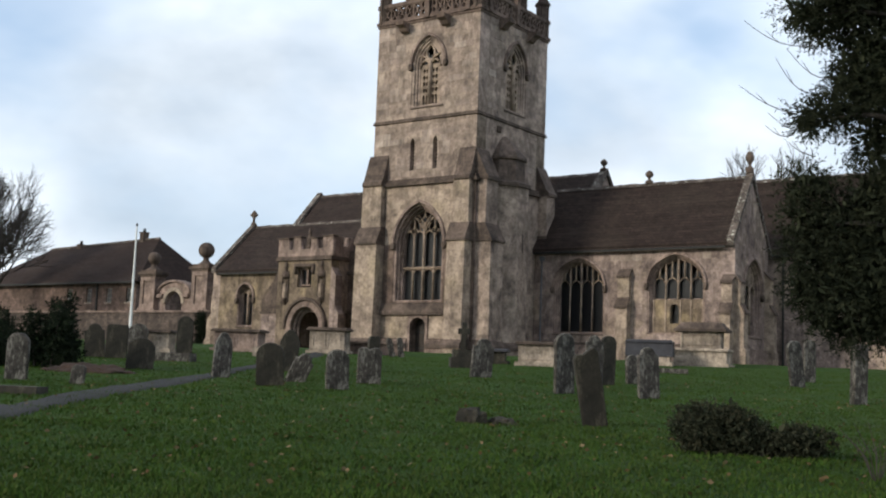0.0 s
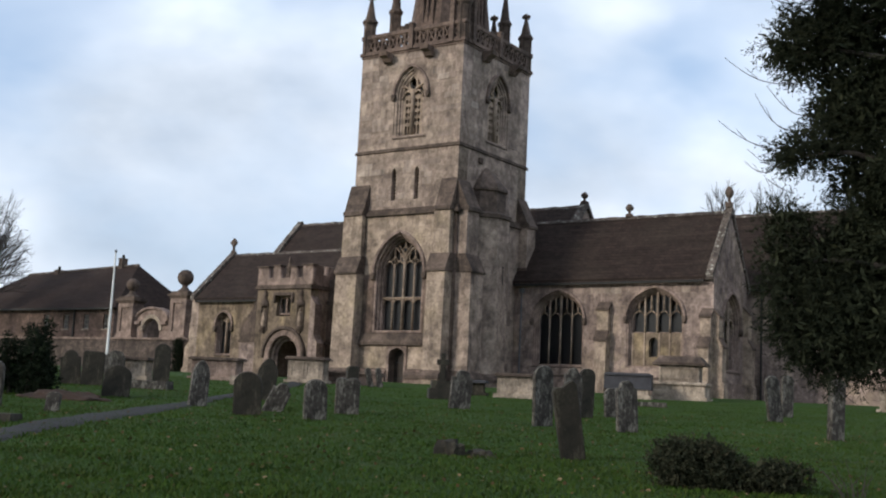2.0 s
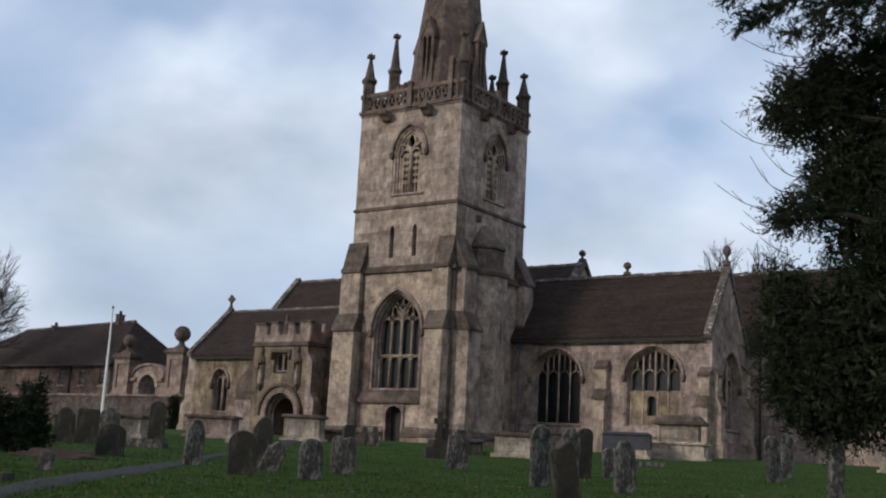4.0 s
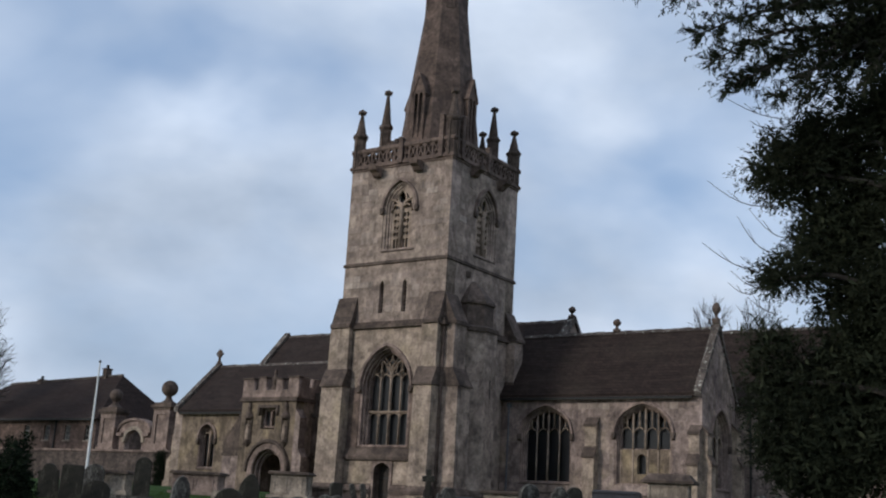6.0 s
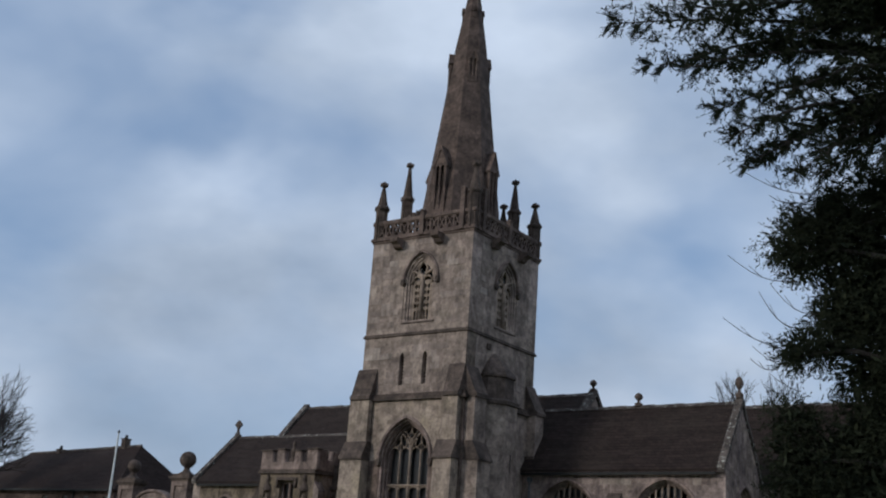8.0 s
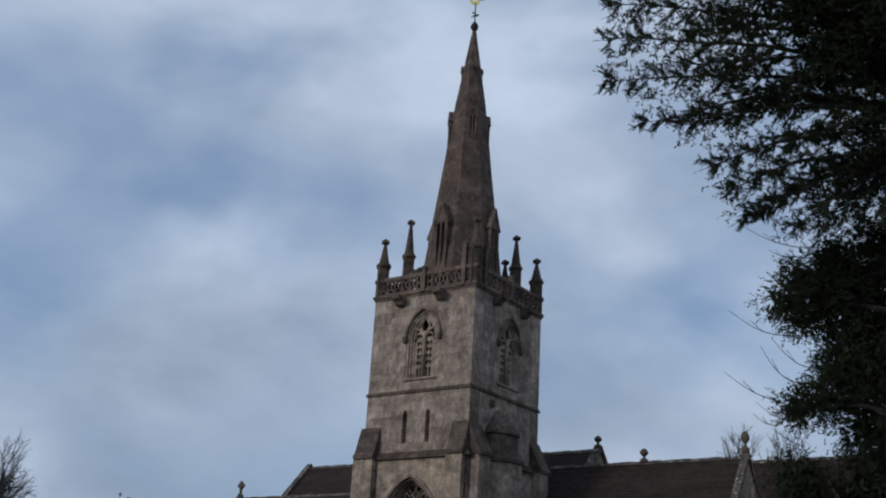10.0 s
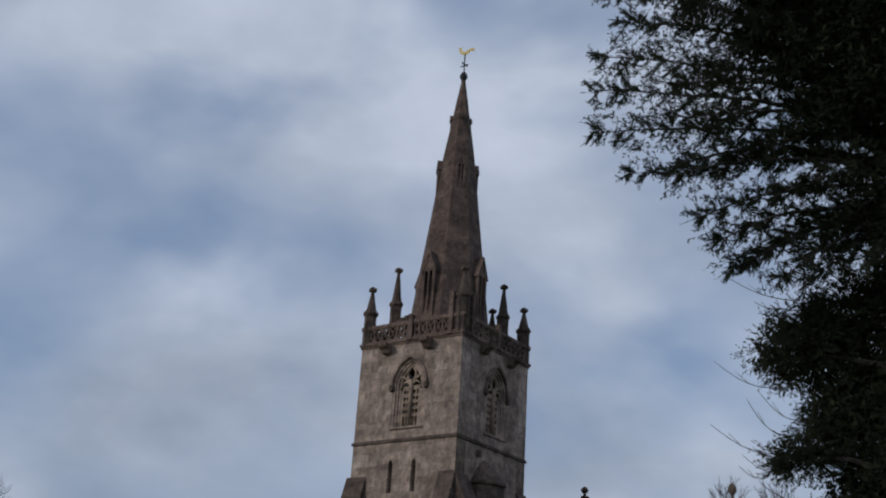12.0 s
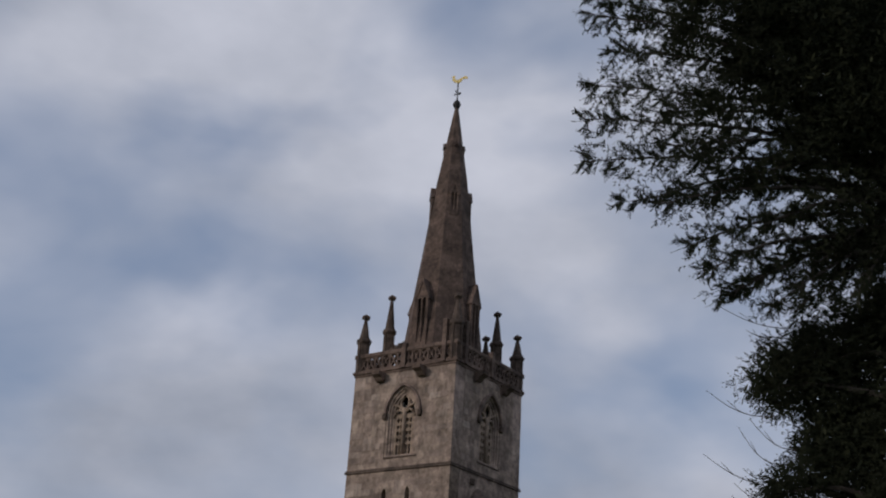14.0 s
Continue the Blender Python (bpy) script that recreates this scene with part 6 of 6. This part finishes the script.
def feather(tip, way, size):
    """A flat spray: needles on both sides of a short twig."""
    way = way.normalized()
    flat = way.cross(Vector((rng.normal(), rng.normal(), 2.0 + rng.normal()))).normalized()
    n = 13
    for q in range(n):
        f = q / n
        side = flat if q % 2 else -flat
        needles.append(tip + way * size * f + side * 0.012)
        along.append(way * 0.8 + side * (0.85 - 0.4 * f) + Vector((0, 0, 0.15 * rng.normal())))
        lengths.append(0.042 * (1.15 - 0.5 * f))


# lower boughs inside the bosses
for k, (r, z) in enumerate(((0.4, 3.2), (0.4, 2.0), (0.4, 0.8), (1.1, 0.0), (1.0, 3.6))):
    bm = bmesh.new()
    tube(bm, limb_to(base + Vector((0, 0, z + 1.4)), local(crown_point(r + 0.1, z)), 0.3, k), 0.07, 0.012, 6)
    part("limb", bm, BARK, yew)
# upper boughs: tips from the top round to the underside, with side shoots and feathery sprays
TIPS = ((-1.55, 9.0), (-1.75, 8.3), (-1.80, 7.72), (-1.45, 7.35), (-1.70, 6.92), (-1.82, 6.15), (-1.74, 5.70), (-1.30, 5.35), (-0.95, 5.10), (-0.85, 6.0), (-0.58, 4.75), (-0.50, 4.25), (-0.25, 4.02), (0.10, 4.3), (0.35, 3.92),
        (0.70, 3.95), (-0.4, 5.4), (0.3, 4.9), (0.9, 4.5), (-0.9, 6.6), (1.3, 4.15), (0.2, 5.7))
for k, (r, z) in enumerate(TIPS):
    tip = local(crown_point(r, z, -0.6 + 0.25 * math.sin(k * 2.1)))
    root = local(crown_point(2.6, 0.45 * z + 3.4, 0.2))
    pts = limb_to(root, tip, 0.30, k + 20)
    bm = bmesh.new()
    tube(bm, pts, 0.05, 0.006, 6)
    reach = (tip - root).length
    for n in range(3, 12):
        dvec = (pts[n] - pts[n - 1]).normalized()
        for g in (-1, 1):
            for again in range(3):
                p0 = pts[n - 1].lerp(pts[n], rng.random())
                out = dvec * (0.6 + 0.5 * rng.random()) + RIGHT.cross(AHEAD) * g * (0.35 + 0.5 * rng.random()) + AHEAD * 0.6 * rng.normal() - Vector((0, 0, 0.12))
                ln = (0.14 + 0.22 * rng.random()) * (1.15 - 0.5 * n / 11)
                p1 = p0 + out.normalized() * ln
                mid_p = p0.lerp(p1, 0.5) + Vector((0, 0, 0.03))
                tube(bm, [p0, mid_p, p1], 0.009, 0.003, 4)
                for q in range(9):
                    f = 0.2 + 0.8 * q / 8
                    at_q = p0.lerp(p1, f)
                    turn_q = (out.normalized() + Vector((rng.normal(), rng.normal(), rng.normal() - 0.2)) * 0.55)
                    feather(at_q, turn_q, 0.07 + 0.06 * rng.random())
    feather(tip, pts[-1] - pts[-2], 0.18)
    part("limb", bm, BARK, yew)
leaf_mesh("crown", np.array(needles), np.array(along), np.array(lengths), YEW, yew, 0.30, seed=3, label="looser drooping sprays of the upper branches")
# bare snapped twigs
for k, (r0, z0, r1, z1) in enumerate(((0.70, 3.92, -0.12, 4.14), (0.48, 2.85, -0.31, 3.10), (0.45, 2.30, 0.04, 2.69), (0.30, 2.06, -0.37, 2.36), (0.40, 1.87, -0.04, 2.05), (0.26, 1.82, -0.07, 1.91), (0.50, 1.58, 0.14, 1.76), (0.32, 2.12, 0.07, 2.22),
                                      (0.70, 2.48, 0.18, 2.78), (0.47, 3.79, 0.18, 3.86), (0.85, -0.3, 1.2, -0.75))):
    bm = bmesh.new()
    a, b = local(crown_point(r0, z0, -0.1)), local(crown_point(r1, z1, -0.15))
    sag = (0.05 + 0.03 * (k % 3)) * (b - a).length * 1.6
    pts = [a.lerp(b, n / 6) - Vector((0, 0, sag * math.sin(math.pi * n / 6))) + Vector((0, 0, 0.015 * noise.noise((n, k, 0)))) for n in range(7)]
    tube(bm, pts, 0.007, 0.0028, 5)
    tube(bm, [pts[3], pts[3].lerp(pts[5], 0.6) + Vector((0, 0, 0.05))], 0.005, 0.0025, 4)
    part("twig", bm, BARK, yew)


def bare_tree(name, x, y, height, spread, seed, label, levels=7):
    """A leafless tree: forking limbs down to fine twigs."""
    r = random.Random(seed)
    t = thing("bare_tree", label, "tree", (x, y, ground_z(x, y)), "leafless trees")
    bm, fine = bmesh.new(), bmesh.new()

    def grow(p, d, ln, rad, level):
        q = p + d * ln * 0.5 + Vector((r.uniform(-1, 1), r.uniform(-1, 1), 0)) * ln * 0.07
        e = p + d * ln
        tube(bm if level < 3 else fine, [p, q, e], rad, rad * 0.66, 5 if level < 3 else 3)
        if level >= levels:
            return
        for k in range(3):
            a = r.uniform(0, 2 * math.pi)
            side = d.orthogonal().normalized()
            side.rotate(Matrix.Rotation(a, 3, d))
            nd = (d + side * r.uniform(0.3, 0.75) * spread + Vector((0, 0, 0.16))).normalized()
            grow(e if k < 2 else q, nd, ln * r.uniform(0.62, 0.8), rad * 0.64, level + 1)

    grow(Vector((0, 0, -0.2)), Vector((0, 0, 1)), height * 0.28, height * 0.016, 0)
    part("trunk", bm, BARK, t)
    part("twig_crown", fine, BARK, t)


bare_tree("bare_tree", -48.6, 3.5, 16.5, 1.05, 3, "leafless tree with a fine spreading crown beyond the garden wall")
bare_tree("bare_tree", -51.0, 2.5, 15.0, 1.15, 11, "leafless tree with dense brown twigs beyond the garden wall")
bare_tree("bare_tree", -56.0, 7.0, 17.0, 1.0, 17, "leafless tree with dense brown twigs beyond the garden wall")
bare_tree("bare_tree", -1.2, 39.2, 20.0, 0.75, 8, "bare winter tree rising behind the church roof")


def shrub(name, clumps, per_area, leaf, mat, label, category, fill=30, stem=True):
    x = sum(c[0] for c in clumps) / len(clumps)
    y = sum(c[1] for c in clumps) / len(clumps)
    t = thing(name, label, category, (x, y, lumpy(x, y)))
    rel = [(a - x, b - y, c, R) for a, b, c, R in clumps]
    g = np.random.default_rng(len(clumps) + int(abs(x)))
    leaf_mesh("foliage", *sprays(g, rel, per_area, leaf, 8, -0.1, leaf * 2.2, fill=fill), mat, t, 0.5, seed=4)
    bm = bmesh.new()
    for a, b, c, R in rel:
        tube(bm, [(a * 0.5, b * 0.5, -0.2), (a * 0.8, b * 0.8, c * 0.5), (a, b, c)], 0.035, 0.012, 5)
    part("stems", bm, BARK, t)


hedge = []
for k in range(13):
    f = k / 12
    hx, hy = 27.66 + 1.30 * f, -35.22 + 0.50 * f
    hh = 0.52 if f < 0.35 else 0.52 - 0.22 * min(1, (f - 0.35) / 0.25) + (0.05 if f > 0.75 else 0)
    for j in range(2):
        hedge.append((hx + 0.1 * math.sin(k * 2.1 + j), hy + 0.22 * j, hh * 0.62, hh * 0.48))
    hedge.append((hx, hy + 0.1, hh * 0.28, hh * 0.40))
shrub("hedge", hedge, 330, 0.038, HEDGE, "low clipped grey-green box hedge on the lawn", "hedge", 60)
shrub("yew_bush", [(9.0, -31.1, 0.45, 0.5), (8.7, -30.9, 0.85, 0.42), (9.2, -31.2, 1.0, 0.38), (8.95, -31.0, 1.4, 0.26), (9.3, -31.1, 0.45, 0.36), (8.35, -31.4, 0.4, 0.42), (9.05, -30.9, 1.7, 0.16), (8.6, -31.3, 1.15, 0.22), (9.2, -31.3, 1.5, 0.14), (8.1, -31.9, 0.45, 0.5), (7.75, -32.2, 0.35, 0.48), (8.5, -31.6, 0.95, 0.3), (8.75, -31.2, 1.62, 0.13), (8.35, -31.5, 1.35, 0.14)],
      150, 0.055, LAUREL, "dark upright evergreen bush among the gravestones", "bush", 70)
shrub("ivy_column", [(-29.85, 8.45, 0.6, 0.5), (-29.8, 8.45, 1.3, 0.48), (-29.85, 8.45, 2.0, 0.5), (-29.9, 8.45, 2.55, 0.4)], 60, 0.09, LAUREL, "dark ivy climbing the end of the garden wall", "ivy", 60)
shrub("evergreen_shrub", [(3.0, -29.2, 0.9, 0.6), (2.4, -29.6, 0.7, 0.6), (3.4, -29.5, 0.5, 0.5)], 90, 0.07, LAUREL, "low evergreen shrub at the churchyard edge", "bush", 40)

sapling = thing("bare_sapling", "low tangle of bare dark twigs in the grass", "sapling", (30.15, -36.15, lumpy(30.15, -36.15)))
for k in range(7):
    bm = bmesh.new()
    a = k * 0.9
    tip = Vector((0.28 * math.cos(a) - 0.1, 0.28 * math.sin(a), 0.45 + 0.07 * (k % 3)))
    tube(bm, [Vector((0, 0, -0.1)), tip * 0.45 + Vector((0.03, 0, 0.03)), tip], 0.010, 0.003, 4)
    tube(bm, [tip * 0.5, tip * 0.5 + Vector((0.14 * math.sin(a), 0.1, 0.16))], 0.006, 0.002, 4)
    part("twig", bm, BARK, sapling)

# fallen leaves and rough grass on the nearer lawn
g = np.random.default_rng(9)
n = 1500
u, v = g.uniform(-8.5, 6.5, n), g.uniform(10.0, 34.0, n)
P = np.array([(EYE[0], EYE[1], 0)]) + u[:, None] * np.array(RIGHT) * (v / 20)[:, None] * 1.2 + v[:, None] * np.array(AHEAD)
P[:, 2] = [lumpy(a, b) + 0.035 for a, b in P[:, :2]]
W = g.normal(size=(n, 3)) * np.array((1, 1, 0.25))
tagged(leaf_mesh("fallen_leaves", P, W, 0.03 + 0.05 * g.random(n), DRY_LEAF, None, 0.7, 7), "scattered brown fallen leaves on the lawn", "leaves", kind="stuff")
n = 210000
v = 7.2 + 40 * g.random(n) ** 1.6
u = g.uniform(-1, 1, n) * v * 0.46
P = np.array([(EYE[0], EYE[1], 0)]) + u[:, None] * np.array(RIGHT) + v[:, None] * np.array(AHEAD)
tall = 0.025 + 0.04 * g.random(n) * np.array([0.5 + 0.8 * abs(noise.noise((a * 0.8, b * 0.8, 3))) for a, b in P[:, :2]])
P[:, 2] = [lumpy(a, b) for a, b in P[:, :2]]
P[:, 2] += tall * 0.4
W = g.normal(size=(n, 3)) * 0.45 + np.array((0, 0, 1.0))
tagged(leaf_mesh("grass", P, W, tall * 1.6, BLADES, None, 0.22, 8), "short tufty green grass blades", "grass", kind="stuff")

# ---------------------------------------------------------------- single ashlar blocks that stand a little proud of the walls
walls = [o for o in church.children if o.name.startswith(("tower_wall", "chapel_wall"))]
BLOCK_H = 0.36
block_meshes = {}


def block_mesh(way, length):
    key = (way is FRONT, length)
    if key not in block_meshes:
        m = bmesh.new()
        a, h = length / 2 - 0.006, BLOCK_H / 2 - 0.006
        lo = [m.verts.new((u, v, -0.03)) for u, v in ((-a, -h), (a, -h), (a, h), (-a, h))]
        hi = [m.verts.new((u * 1.0 - math.copysign(0.008, u), v - math.copysign(0.008, v), 0.012)) for u, v in ((-a, -h), (a, -h), (a, h), (-a, h))]
        m.faces.new(hi)
        for i in range(4):
            m.faces.new((lo[i], lo[(i + 1) % 4], hi[(i + 1) % 4], hi[i]))
        me = bpy.data.meshes.new("ashlar_block")
        m.to_mesh(me)
        m.free()
        me.transform(way)
        me.materials.append(BLOCK)
        block_meshes[key] = me
    return block_meshes[key]


def lay_blocks(wall, way, face, u0, u1, z0, z1, voids, share, seed):
    """Courses of blocks over a stretch of wall, some left as plain wall, none across an opening."""
    r = random.Random(seed)
    z, count = z0, 0
    while z + BLOCK_H <= z1:
        u = u0
        while True:
            length = r.choice((0.5, 0.62, 0.74, 0.9))
            if u + length > u1:
                break
            c = (u + length / 2, z + BLOCK_H / 2)
            corners = [(u + du, z + dz) for du in (0, length / 2, length) for dz in (0, BLOCK_H)]
            clear = not any(inside(v, *q) for v in voids for q in corners)
            if r.random() < share and clear and count < 290:
                o = new("ashlar_block", block_mesh(way, length))
                o.location = (way @ Vector((c[0], c[1], face)))
                o.parent = wall
                count += 1
            u += length
        z += BLOCK_H


lay_blocks(walls[4], FRONT, 0.0, -6.95, -0.05, 9.75, 18.4, [splayed(*BELFRY, 0.6), *[opening(x - 0.1, x + 0.4, 9.9, 11.6, 12.1, 4) for x in (-4.42, -2.86)], rect(-7.4, -5.6, 9.3, 11.2), rect(-1.4, 0.3, 9.3, 11.2), rect(-7.1, 0.1, 12.6, 13.05)], 0.55, 4)
lay_blocks(walls[5], SIDE, 0.0, 0.95, 6.05, 9.75, 18.4, [splayed(*SIDE_BELFRY, 0.6), rect(0.0, 4.7, 9.3, 12.2), rect(-1, 8, 12.6, 13.05)], 0.55, 5)
front_chapel = [o for o in walls if o.name.startswith("chapel_wall")][0]
lay_blocks(front_chapel, FRONT, -6.0, 1.3, 10.7, 1.05, 6.0, [splayed(*W1, 0.55), splayed(7.36, 10.18, 1.4, 4.3, 5.44, 0.55), rect(5.5, 6.5, 0.5, 5.2), rect(10.95, 11.9, 0.5, 5.0)], 0.45, 7)
